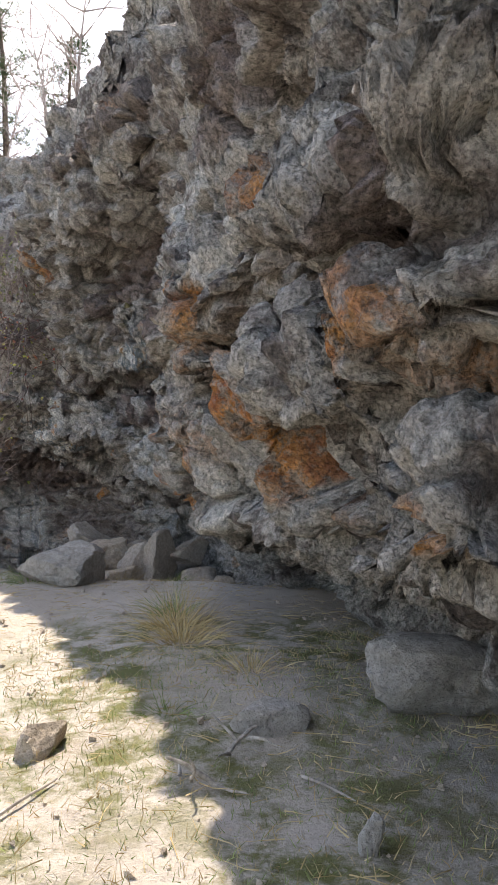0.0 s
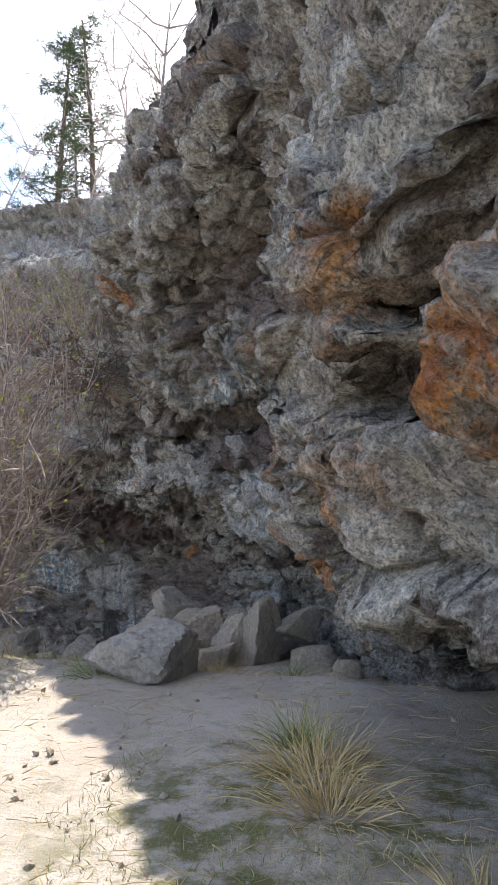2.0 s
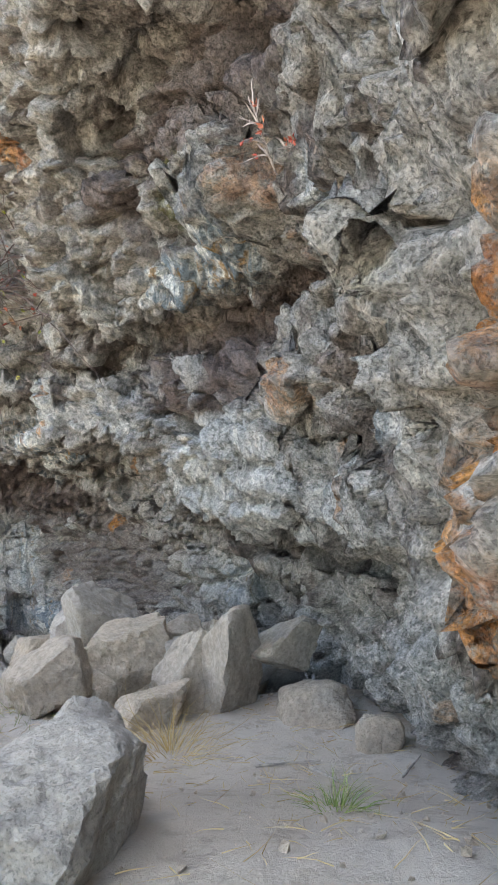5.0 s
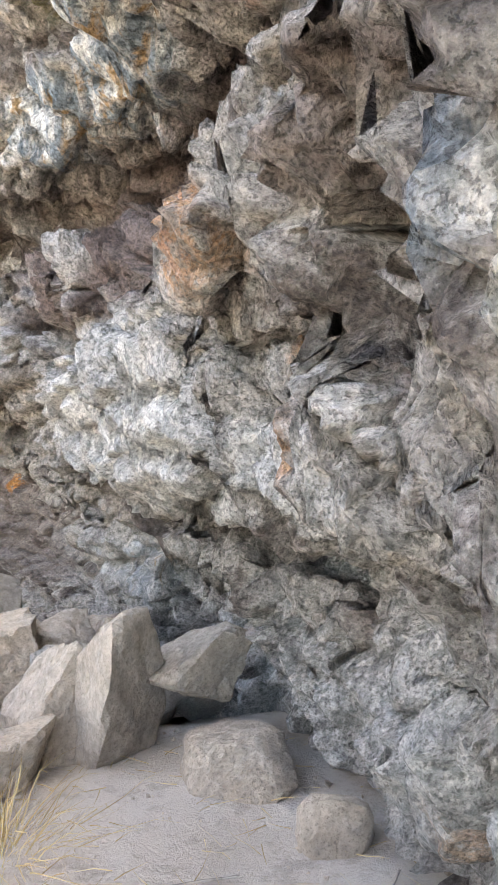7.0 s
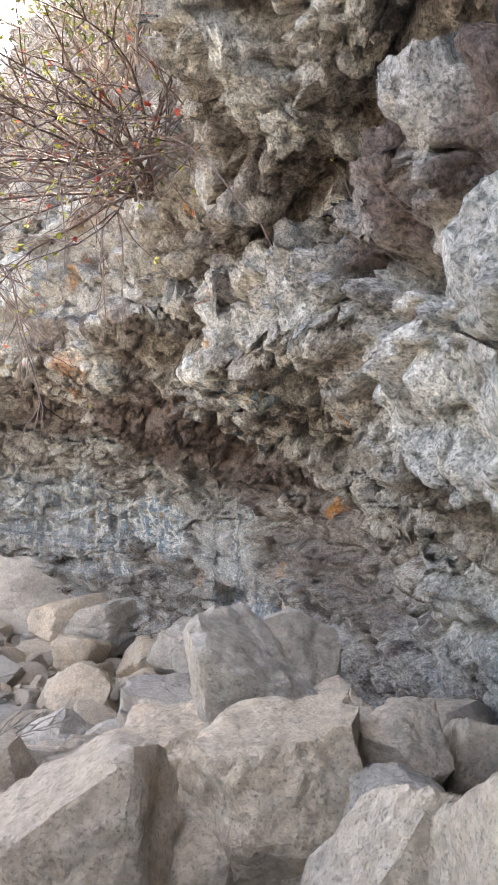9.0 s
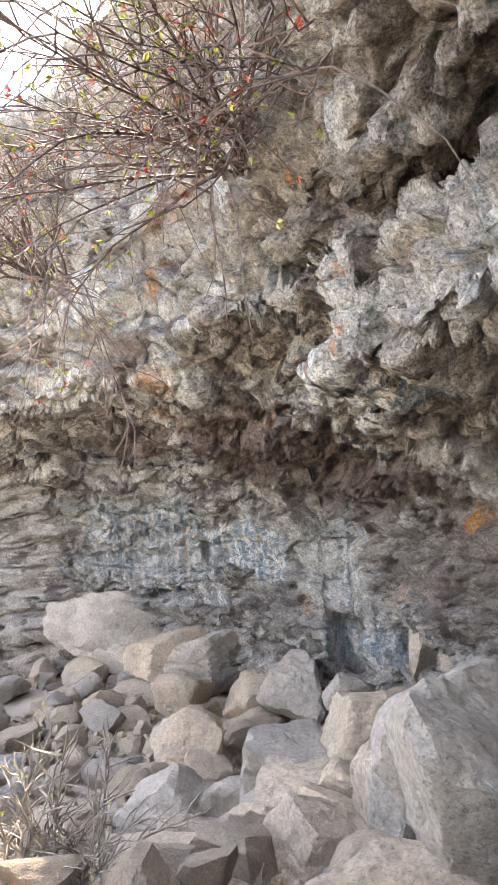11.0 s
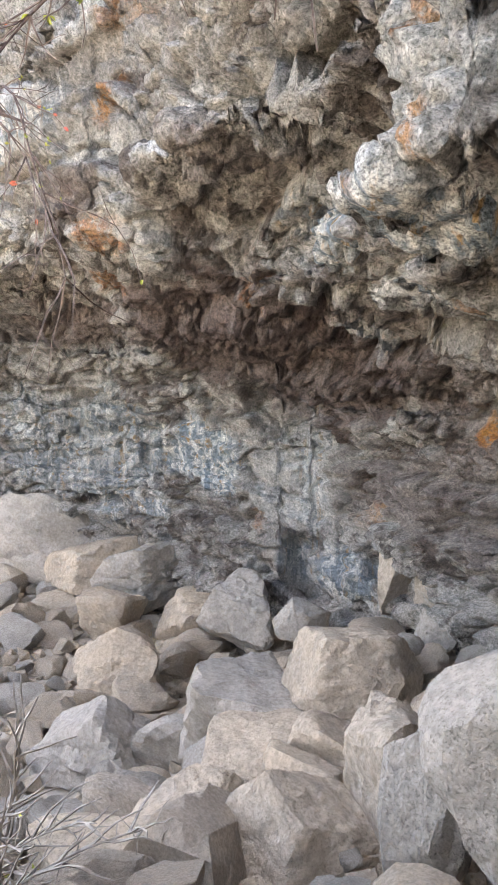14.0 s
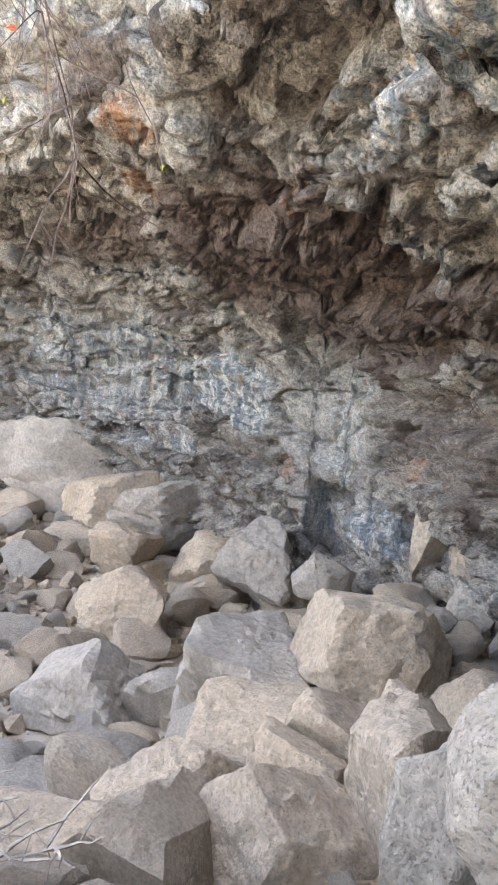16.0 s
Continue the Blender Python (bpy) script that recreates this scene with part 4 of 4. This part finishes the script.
boulder("boulder", GREY_L, -2.78, 12.89, (0.35, 0.30, 0.30), 15, 65, BOULDER_GREY, 0.1, 0.03, GROUP)
boulder("boulder", "dark rough boulder resting under the undercut", 0.73, 2.78, (0.63, 0.53, 0.40), 15, 40, BOULDER_GREY, 0.1, -0.05, "", facets=18, soft=0.10)
boulder("boulder", "pale flat stone lying on the dirt", -0.66, 2.35, (0.21, 0.10, 0.13), 60, 41, BOULDER_TAN, 0.1, -0.01, "")
boulder("boulder", "small grey stone in the grass", 0.29, 1.77, (0.07, 0.06, 0.11), 20, 42, BOULDER_GREY, 0.1, -0.01, "")
boulder("boulder", "weathered grey stone by the grass clump", 0.06, 2.50, (0.22, 0.19, 0.15), 20, 43, BOULDER_GREY, 0.1, -0.02, "")

# rubble of smaller broken stones, thickest in the far hollow
rng = np.random.RandomState(5)
shapes = []
for k in range(14):
    me = boulder_mesh(100 + k, (1, 1, 0.8), 9, 3, 0.015, 0.035)
    me.materials.append(BOULDER_TAN if k % 3 else BOULDER_GREY)
    shapes.append(me)
placed = []
tries = 0
while len(placed) < 295 and tries < 9000:
    tries += 1
    s = 17.2 + 10.6 * rng.rand()
    o = -2.4 + 4.6 * rng.rand()
    if s < 19:
        o = -0.9 + 1.3 * rng.rand()
    x, y, _ = (float(v) for v in place(np.array(s), np.array(o), 0.0))
    inside = float(broad(np.array(s), np.array(-0.8)))
    if o < inside + 0.0:
        continue
    d = 0.12 + 0.42 * rng.rand() ** 1.6
    if o > 1.2 and s < 21:
        d *= 0.7
    if any((x - a) ** 2 + (y - b) ** 2 < (0.36 * (d + c)) ** 2 for a, b, c in placed):
        continue
    f = min(max(((x + 1.2) * -1.16 + (y - 6.5) * 1.7) / 4.24, 0), 1)
    if math.hypot(x + 1.2 + 1.16 * f, y - 6.5 - 1.7 * f) < 0.45:
        continue
    placed.append((x, y, d))
    ob = new("stone", shapes[rng.randint(14)])
    ob.matrix_world = pose(x, y, float(ground_z(np.array(x), np.array(y))) + d * 0.26 + 0.10 * rng.rand() * (d < 0.3), rng.normal() * 14, rng.normal() * 14, rng.rand() * 360) @ Matrix.Diagonal((d * (0.9 + 0.6 * rng.rand()), d, d * (0.7 + 0.5 * rng.rand()), 1))
    tagged(ob, "broken angular basalt stone in the dusty rubble", "stone", "rubble stones under the overhang")


def scatter_mesh(seed, count, region, low, high):
    """Many small pebbles lying on the ground in one mesh."""
    rng = np.random.RandomState(seed)
    verts, faces = [], []
    base = [Vector(v) for v in ((1, 0, 0), (-1, 0, 0), (0, 1, 0), (0, -1, 0), (0, 0, 0.8), (0.3, 0.2, -0.7))]
    tri = [(0, 2, 4), (2, 1, 4), (1, 3, 4), (3, 0, 4), (2, 0, 5), (1, 2, 5), (3, 1, 5), (0, 3, 5)]
    for _ in range(count):
        x, y = region(rng)
        r = low + (high - low) * rng.rand() ** 3
        m = pose(x, y, float(ground_z(np.array(x), np.array(y))) + r * 0.3, rng.rand() * 60, rng.rand() * 60, rng.rand() * 360)
        n = len(verts)
        verts += [m @ (v * r * (0.6 + 0.7 * rng.rand())) for v in base]
        faces += [tuple(n + i for i in f) for f in tri]
    me = bpy.data.meshes.new("gravel")
    me.from_pydata(verts, [], faces)
    me.materials.append(BOULDER_TAN)
    return me


def hollow_region(rng):
    x, y, _ = place(np.array(18 + 9 * rng.rand()), np.array(-2.2 + 4.4 * rng.rand()), 0)
    return float(x), float(y)


tagged(new("gravel", scatter_mesh(3, 5200, hollow_region, 0.014, 0.11)), "loose broken gravel between the boulders", "gravel", kind="stuff")
tagged(new("pebbles", scatter_mesh(4, 900, lambda r: (-2.6 + 3.4 * r.rand(), 1.5 + 6.5 * r.rand()), 0.004, 0.022)), "small pebbles strewn over the dirt", "pebbles", kind="stuff")


# ---- plants ----
class Strands:
    """Collects thin tapered tubes, blades and leaves into one mesh."""

    def __init__(self):
        self.v, self.f = [], []

    def tube(self, pts, r0, r1, sides=4):
        n0 = len(self.v)
        for i, p in enumerate(pts):
            d = (pts[min(i + 1, len(pts) - 1)] - pts[max(i - 1, 0)]).normalized()
            a = d.orthogonal().normalized()
            b = d.cross(a)
            r = r0 + (r1 - r0) * i / (len(pts) - 1)
            self.v += [p + (a * math.cos(2 * math.pi * k / sides) + b * math.sin(2 * math.pi * k / sides)) * r for k in range(sides)]
        for i in range(len(pts) - 1):
            for k in range(sides):
                q = n0 + i * sides
                self.f.append((q + k, q + (k + 1) % sides, q + sides + (k + 1) % sides, q + sides + k))

    def blade(self, pts, width):
        n0 = len(self.v)
        d = (pts[-1] - pts[0]).normalized()
        a = d.cross(Vector((random.gauss(0, 1), random.gauss(0, 1), 0.3))).normalized() * width / 2
        for i, p in enumerate(pts):
            w = a * (1 - 0.9 * i / (len(pts) - 1))
            self.v += [p - w, p + w]
        for i in range(len(pts) - 1):
            self.f.append((n0 + 2 * i, n0 + 2 * i + 1, n0 + 2 * i + 3, n0 + 2 * i + 2))

    def leaf(self, p, d, length, width):
        n0 = len(self.v)
        d = d.normalized()
        a = d.orthogonal().normalized()
        a = Matrix.Rotation(random.random() * 6.28, 3, d) @ a
        up = d.cross(a) * width * 0.35
        self.v += [p, p + d * length * 0.5 + a * width / 2 + up, p + d * length, p + d * length * 0.5 - a * width / 2 + up]
        self.f += [(n0, n0 + 1, n0 + 2), (n0, n0 + 2, n0 + 3)]

    def object(self, name, material, parent=None):
        me = bpy.data.meshes.new(name)
        me.from_pydata(self.v, [], self.f)
        me.materials.append(material)
        ob = new(name, me)
        ob.parent = parent
        return ob


def wander(start, way, length, steps, bend, droop=0.0):
    pts, p, d = [start], start.copy(), way.normalized()
    for _ in range(steps):
        d = (d + Vector((random.gauss(0, bend), random.gauss(0, bend), random.gauss(0, bend) - droop))).normalized()
        p = p + d * length / steps
        pts.append(p.copy())
    return pts


def shrub(name, label, x, y, z, canes, cane_length, ways, leaves, leaf_size, seed, droop=0.06, bark=None, leaf_mat=None, red=0, thick=0.011, clear=None):
    """A many-stemmed bare shrub with sparse young leaves. ways: heads that the canes lean to."""
    random.seed(seed)
    root = new(name)
    root.location = (x, y, z)
    wood, green, reds = Strands(), Strands(), Strands()
    tips = []

    def open_way(pts):
        """Whether a stem keeps off the trodden way."""
        return clear is None or all(clear(p.x + x, p.y + y) for p in pts)

    for k in range(canes):
        w = Vector(ways[k % len(ways)]) + Vector((random.gauss(0, 0.22), random.gauss(0, 0.22), random.gauss(0, 0.22)))
        start = Vector((random.gauss(0, 0.14), random.gauss(0, 0.14), -0.08))
        ln = cane_length * random.uniform(0.6, 1.1)
        main = wander(start, w, ln, 9, 0.11, droop)
        if not open_way(main):
            continue
        wood.tube(main, thick * random.uniform(0.6, 1.1), 0.003, 5)
        for i in range(2, 10):
            for _ in range(random.randint(1, 3)):
                d = (main[i] - main[i - 1]).normalized() + Vector((random.gauss(0, 0.55), random.gauss(0, 0.55), random.gauss(0, 0.5)))
                side = wander(main[i], d, ln * random.uniform(0.12, 0.38), 5, 0.16, droop * 0.7)
                if not open_way(side):
                    continue
                wood.tube(side, 0.0055, 0.002, 3)
                tips += [(side[j], side[j] - side[j - 1]) for j in range(2, 6)]
                if random.random() < 0.6:
                    tw = wander(side[3], side[3] - side[2] + Vector((random.gauss(0, 0.6), random.gauss(0, 0.6), random.gauss(0, 0.6))), ln * 0.12, 3, 0.2, droop)
                    wood.tube(tw, 0.0025, 0.001, 3)
                    tips.append((tw[-1], tw[-1] - tw[-2]))
    for _ in range(leaves):
        p, d = random.choice(tips)
        target = reds if random.random() < red else green
        for _ in range(random.randint(2, 4)):
            target.leaf(p, d + Vector((random.gauss(0, 0.02), random.gauss(0, 0.02), random.gauss(0, 0.02))), leaf_size * random.uniform(0.6, 1.2), leaf_size * 0.45)
    wood.object("stems", bark or BARK, root)
    if green.v:
        green.object("leaves", leaf_mat or LEAF, root)
    if reds.v:
        reds.object("red_leaves", RED_LEAF, root)
    return tagged(root, label, "shrub")


def gz_at(x, y):
    return float(ground_z(np.array(x), np.array(y)))


shrub("shrub", "leggy bare shrub with arching stems and young yellow-green leaves", -3.1, 6.2, gz_at(-3.1, 6.2), 170, 2.5,
      [(0.3, 0.0, 1.0), (0.42, -0.1, 0.8), (0.45, -0.2, 0.5), (-0.2, 0.1, 1.0), (0.35, 0.1, 0.75), (0.4, 0.0, 0.4)], 800, 0.035, 1, 0.03, clear=lambda px, py: px < -1.9 - 1.0 * max(0.0, py - 6.5))
shrub("shrub", "bare hanging shrub rooted on the brow with red and green leaves", -3.45, 10.5, 3.15, 34, 1.9,
      [(0.35, -0.8, 0.25), (-0.5, -0.8, 0.2), (0.0, -0.9, 0.6), (0.7, -0.5, 0.1)], 420, 0.04, 2, 0.07, bark=DARK_BARK, red=0.35, thick=0.014)
shrub("shrub", "bare twiggy shrub hanging over the far brow", -6.1, 11.9, 3.2, 28, 2.2,
      [(0.2, -0.8, 0.5), (-0.4, -0.7, 0.8), (0.5, -0.6, 0.1)], 300, 0.04, 3, 0.09, bark=DARK_BARK, red=0.25, thick=0.014)
shrub("shrub", "green-leaved scrub on the brow of the cliff", -3.35, 10.0, 3.7, 26, 0.95,
      [(0.1, -0.3, 1), (-0.4, -0.4, 0.8), (0.3, -0.6, 0.4)], 420, 0.04, 4, 0.04, leaf_mat=BRUSH)
shrub("shrub", "green-leaved scrub on the brow of the cliff", -5.0, 12.3, 4.0, 26, 1.5,
      [(0.1, -0.3, 1), (-0.4, -0.2, 0.8), (0.4, -0.4, 0.7)], 400, 0.045, 5, 0.03, leaf_mat=BRUSH)
shrub("shrub", "bare grey scrub along the cliff's top", -8.0, 13.0, 3.9, 30, 2.2,
      [(0.1, -0.3, 1), (-0.5, -0.2, 0.8), (0.5, -0.3, 0.8)], 200, 0.045, 6, 0.02)
shrub("shrub", "tuft of pale scrub on the high ledge", -1.75, 8.35, 4.85, 16, 0.6, [(0.0, -0.3, 1), (-0.5, -0.2, 0.8)], 160, 0.04, 7, 0.03, leaf_mat=BRUSH)
shrub("shrub", "small red-leaved shrub growing from a crack", -0.52, 6.42, 2.62, 9, 0.32, [(-0.3, -0.5, 0.8), (-0.1, -0.6, 0.2)], 60, 0.03, 8, 0.05, red=1.0, thick=0.004)
shrub("shrub", "low dry grey scrub at the edge of the rubble", -3.75, 9.0, gz_at(-3.75, 9.0), 40, 0.6,
      [(0.1, 0.0, 1), (0.6, 0.1, 0.6), (-0.4, -0.3, 0.8), (0.2, -0.6, 0.6)], 40, 0.02, 9, 0.02, bark=DEADWOOD, thick=0.005)
shrub("shrub", "dense leafing bush beside the path", -5.2, 6.4, gz_at(-5.2, 6.4), 30, 1.8, [(0.4, 0.1, 0.9), (0.1, 0.4, 0.8), (-0.4, -0.1, 0.9)], 420, 0.04, 10)


def tuft(name, label, x, y, count, height, spread, material, seed, lean=0.0):
    random.seed(seed)
    st = Strands()
    for _ in range(count):
        a, r = random.random() * 6.28, random.random() ** 0.7
        start = Vector((math.cos(a) * r * spread * 0.35, math.sin(a) * r * spread * 0.35, -0.02))
        way = Vector((math.cos(a) * r * spread / height, math.sin(a) * r * spread / height, 1 - lean * random.random()))
        st.blade(wander(start, way, height * random.uniform(0.35, 1.15), 5, 0.16, 0.14), random.uniform(0.003, 0.006))
    ob = st.object(name, material)
    ob.location = (x, y, gz_at(x, y))
    return tagged(ob, label, "grass tuft")


tuft("grass_tuft", "dry golden bunchgrass clump with arching blades", -0.34, 3.69, 320, 0.30, 0.34, STRAW, 1, 0.8)
tuft("grass_tuft", "fresh green blades among dry bunchgrass", -0.45, 4.26, 150, 0.24, 0.2, GRASS, 2, 0.2)
tuft("grass_tuft", "flattened mat of dry straw beside the wall", -0.38, 4.00, 340, 0.32, 0.4, STRAW, 3, 0.95)
tuft("grass_tuft", "low green grass tuft in the dirt", -0.29, 2.67, 120, 0.14, 0.25, GRASS, 4, 0.3)
tuft("grass_tuft", "low green grass tuft in the dirt", -1.62, 5.43, 160, 0.22, 0.3, GRASS, 5, 0.3)
tuft("grass_tuft", "flattened mat of dry straw beside the wall", -1.21, 7.08, 320, 0.34, 0.5, STRAW, 6, 0.97)
tuft("grass_tuft", "small pale green tuft on the path", -0.57, 5.79, 120, 0.14, 0.2, GRASS, 7, 0.3)
tuft("grass_tuft", "dry straw tuft at the wall's foot", 0.02, 3.15, 160, 0.2, 0.3, STRAW, 8, 0.6)
tuft("grass_tuft", "dry golden grass at the foot of the cliff", -5.91, 14.32, 120, 0.3, 0.4, STRAW, 9, 0.5)


def litter(name, label, category, count, region, low, high, material, seed, flat=True):
    """Fine blades or straws strewn over the ground, in one mesh."""
    random.seed(seed)
    rng = np.random.RandomState(seed)
    st = Strands()
    for _ in range(count):
        x, y = region(rng)
        z = gz_at(x, y)
        ln = random.uniform(low, high)
        if flat:
            a = random.random() * 6.28
            way = Vector((math.cos(a), math.sin(a), random.uniform(0.0, 0.25)))
            st.blade(wander(Vector((x, y, z + 0.008)), way, ln, 3, 0.12, 0.05), 0.0035)
        else:
            way = Vector((random.gauss(0, 0.5), random.gauss(0, 0.5), 1))
            st.blade(wander(Vector((x, y, z - 0.005)), way, ln, 3, 0.15, 0.12), 0.0035)
    return tagged(st.object(name, material), label, category, kind="stuff")


def grassy_region(r):
    while True:
        x, y = -1.5 + 2.4 * r.rand(), 0.8 + 3.4 * r.rand()
        if vnoise(np.array(x * 1.6), np.array(y * 1.6), 93) > -0.35 and x > -1.7 + 0.2 * y - 0.2 * (y > 3.4):
            return x, y


litter("grass", "sparse short green grass in the dirt", "grass", 5000, grassy_region, 0.015, 0.05, GRASS, 21, False)
litter("dry_grass", "short dry grass stubble on the path", "dry grass", 4000, grassy_region, 0.015, 0.06, STRAW, 22, False)
litter("straw_litter", "dead straw and needles strewn over the dirt", "straw", 2600, lambda r: (-2.6 + 3.6 * r.rand(), 1.5 + 6.3 * r.rand()), 0.04, 0.16, STRAW, 23)
litter("verge_grass", "thin grass on the sunny verge", "grass", 3000, lambda r: (-1.7 - 3.6 * r.rand(), 2 + 6.0 * r.rand()), 0.03, 0.14, GRASS, 24, False)


def driftwood(x, y, turn, seed):
    """A forked piece of dead wood, bleached grey."""
    random.seed(seed)
    st = Strands()
    st.tube(wander(Vector((0, 0, 0.03)), Vector((0.5, 0.2, 0.28)), 0.26, 6, 0.15, 0.02), 0.015, 0.008, 7)
    st.tube(wander(Vector((0.10, 0.04, 0.05)), Vector((-0.4, 0.5, 0.7)), 0.22, 6, 0.16, 0.0), 0.012, 0.004, 6)
    st.tube(wander(Vector((0.02, 0, 0.03)), Vector((-0.6, -0.3, 0.1)), 0.2, 5, 0.2, 0.02), 0.011, 0.003, 6)
    st.tube(wander(Vector((0.15, 0.05, 0.07)), Vector((0.2, -0.7, 0.3)), 0.2, 5, 0.2, 0.05), 0.011, 0.003, 5)
    ob = st.object("dead_branch", DEADWOOD)
    ob.matrix_world = pose(x, y, gz_at(x, y), 0, 0, turn) @ Matrix.Scale(0.6, 4)
    return tagged(ob, "bleached grey forked dead branch on the dirt", "branch")


driftwood(-0.07, 2.27, 30, 4)
driftwood(-0.10, 2.09, 160, 5)


def stick(x, y, turn, length, seed):
    random.seed(seed)
    st = Strands()
    st.tube(wander(Vector((-length / 2, 0, 0.012)), Vector((1, 0, 0.0)), length, 6, 0.05, 0.0), 0.006, 0.003, 5)
    ob = st.object("stick", DEADWOOD)
    ob.matrix_world = pose(x, y, gz_at(x, y) + 0.004, 0, 0, turn)
    return tagged(ob, "thin dry stick lying on the dirt", "stick", "sticks on the path")


stick(-0.61, 2.00, 70, 0.30, 1)
stick(0.24, 2.08, -40, 0.22, 2)
stick(-0.48, 6.55, -50, 0.32, 3)
stick(-0.15, 6.73, 60, 0.25, 4)
stick(-0.67, 6.84, 20, 0.3, 5)


def pine(x, y, z, height, seed):
    """A tall open pine: bare lower trunk, drooping limbs and clustered needles."""
    random.seed(seed)
    root = new("pine_tree")
    root.location = (x, y, z)
    trunk, limbs, needles = Strands(), Strands(), Strands()
    stem = wander(Vector((0, 0, -0.3)), Vector((random.gauss(0, 0.02), random.gauss(0, 0.02), 1)), height, 14, 0.012)
    trunk.tube(stem, 0.19, 0.03, 8)
    for i in range(72):
        f = 0.25 + 0.75 * (i / 72) ** 0.9
        k = min(int(f * 14), 13)
        p = stem[k].lerp(stem[k + 1], f * 14 - k)
        a = random.random() * 6.28
        ln = height * 0.19 * (1.12 - f) ** 0.75 * random.uniform(0.5, 1.15) + 0.15
        limb = wander(p, Vector((math.cos(a), math.sin(a), random.uniform(-0.1, 0.45))), ln, 6, 0.12, -0.03)
        limbs.tube(limb, 0.03 * (1.2 - f) + 0.008, 0.006, 4)
        for j in range(2, 7):
            for _ in range(2 if j < 5 else 3):
                c = limb[j] + Vector((random.gauss(0, 0.12), random.gauss(0, 0.12), random.gauss(0, 0.10)))
                for _ in range(10):
                    d = Vector((random.gauss(0, 1), random.gauss(0, 1), random.gauss(0.3, 0.8)))
                    needles.leaf(c, d, random.uniform(0.14, 0.26), 0.022)
    trunk.object("trunk", PINE_BARK, root)
    limbs.object("limbs", PINE_BARK, root)
    needles.object("needles", NEEDLES, root)
    return tagged(root, "tall open-crowned pine with dark needles on the hilltop", "pine tree", "pines above the cliff")


pine(-8.9, 22.6, 4.6, 12.2, 1)
pine(-7.9, 23.6, 4.8, 12.6, 2)
pine(-11.6, 22.0, 4.6, 12.5, 3)
pine(-13.5, 25.0, 4.8, 12.0, 4)
pine(-10.3, 30.0, 5.2, 13.0, 5)
pine(-6.6, 27.0, 5.0, 12.0, 6)


def bare_tree(x, y, z, height, seed):
    """A slender leafless tree."""
    random.seed(seed)
    root = new("bare_tree")
    root.location = (x, y, z)
    trunk, twigs = Strands(), Strands()
    stem = wander(Vector((0, 0, -0.2)), Vector((0.05, 0, 1)), height, 10, 0.06)
    trunk.tube(stem, 0.055, 0.008, 6)
    for i in range(3, 11):
        for _ in range(3):
            b1 = wander(stem[i], Vector((random.gauss(0, 1), random.gauss(0, 1), 0.9)), height * random.uniform(0.14, 0.34), 6, 0.16)
            twigs.tube(b1, 0.014, 0.003, 4)
            for j in range(1, 7):
                b2 = wander(b1[j], b1[j] - b1[j - 1] + Vector((random.gauss(0, 0.25), random.gauss(0, 0.25), random.gauss(0, 0.25))), height * 0.12, 5, 0.2)
                twigs.tube(b2, 0.006, 0.002, 3)
    trunk.object("trunk", BARK, root)
    twigs.object("twigs", BARK, root)
    return tagged(root, "slender leafless tree on the cliff top", "bare tree", "bare trees above the cliff")


bare_tree(-2.6, 10.4, 4.3, 4.2, 1)
bare_tree(-3.6, 12.0, 4.2, 4.5, 2)
bare_tree(-5.4, 14.0, 4.4, 4.5, 3)
bare_tree(-7.2, 14.6, 4.4, 4.5, 4)
bare_tree(-9.4, 15.0, 4.4, 4.6, 5)

# the plan is laid out in units of SCALE metres: bring everything to true size
bpy.context.view_layer.update()
for ob in list(scene.objects):
    if ob.parent is None and ob.type in {"MESH", "EMPTY"}:
        ob.matrix_world = Matrix.Scale(SCALE, 4) @ ob.matrix_world
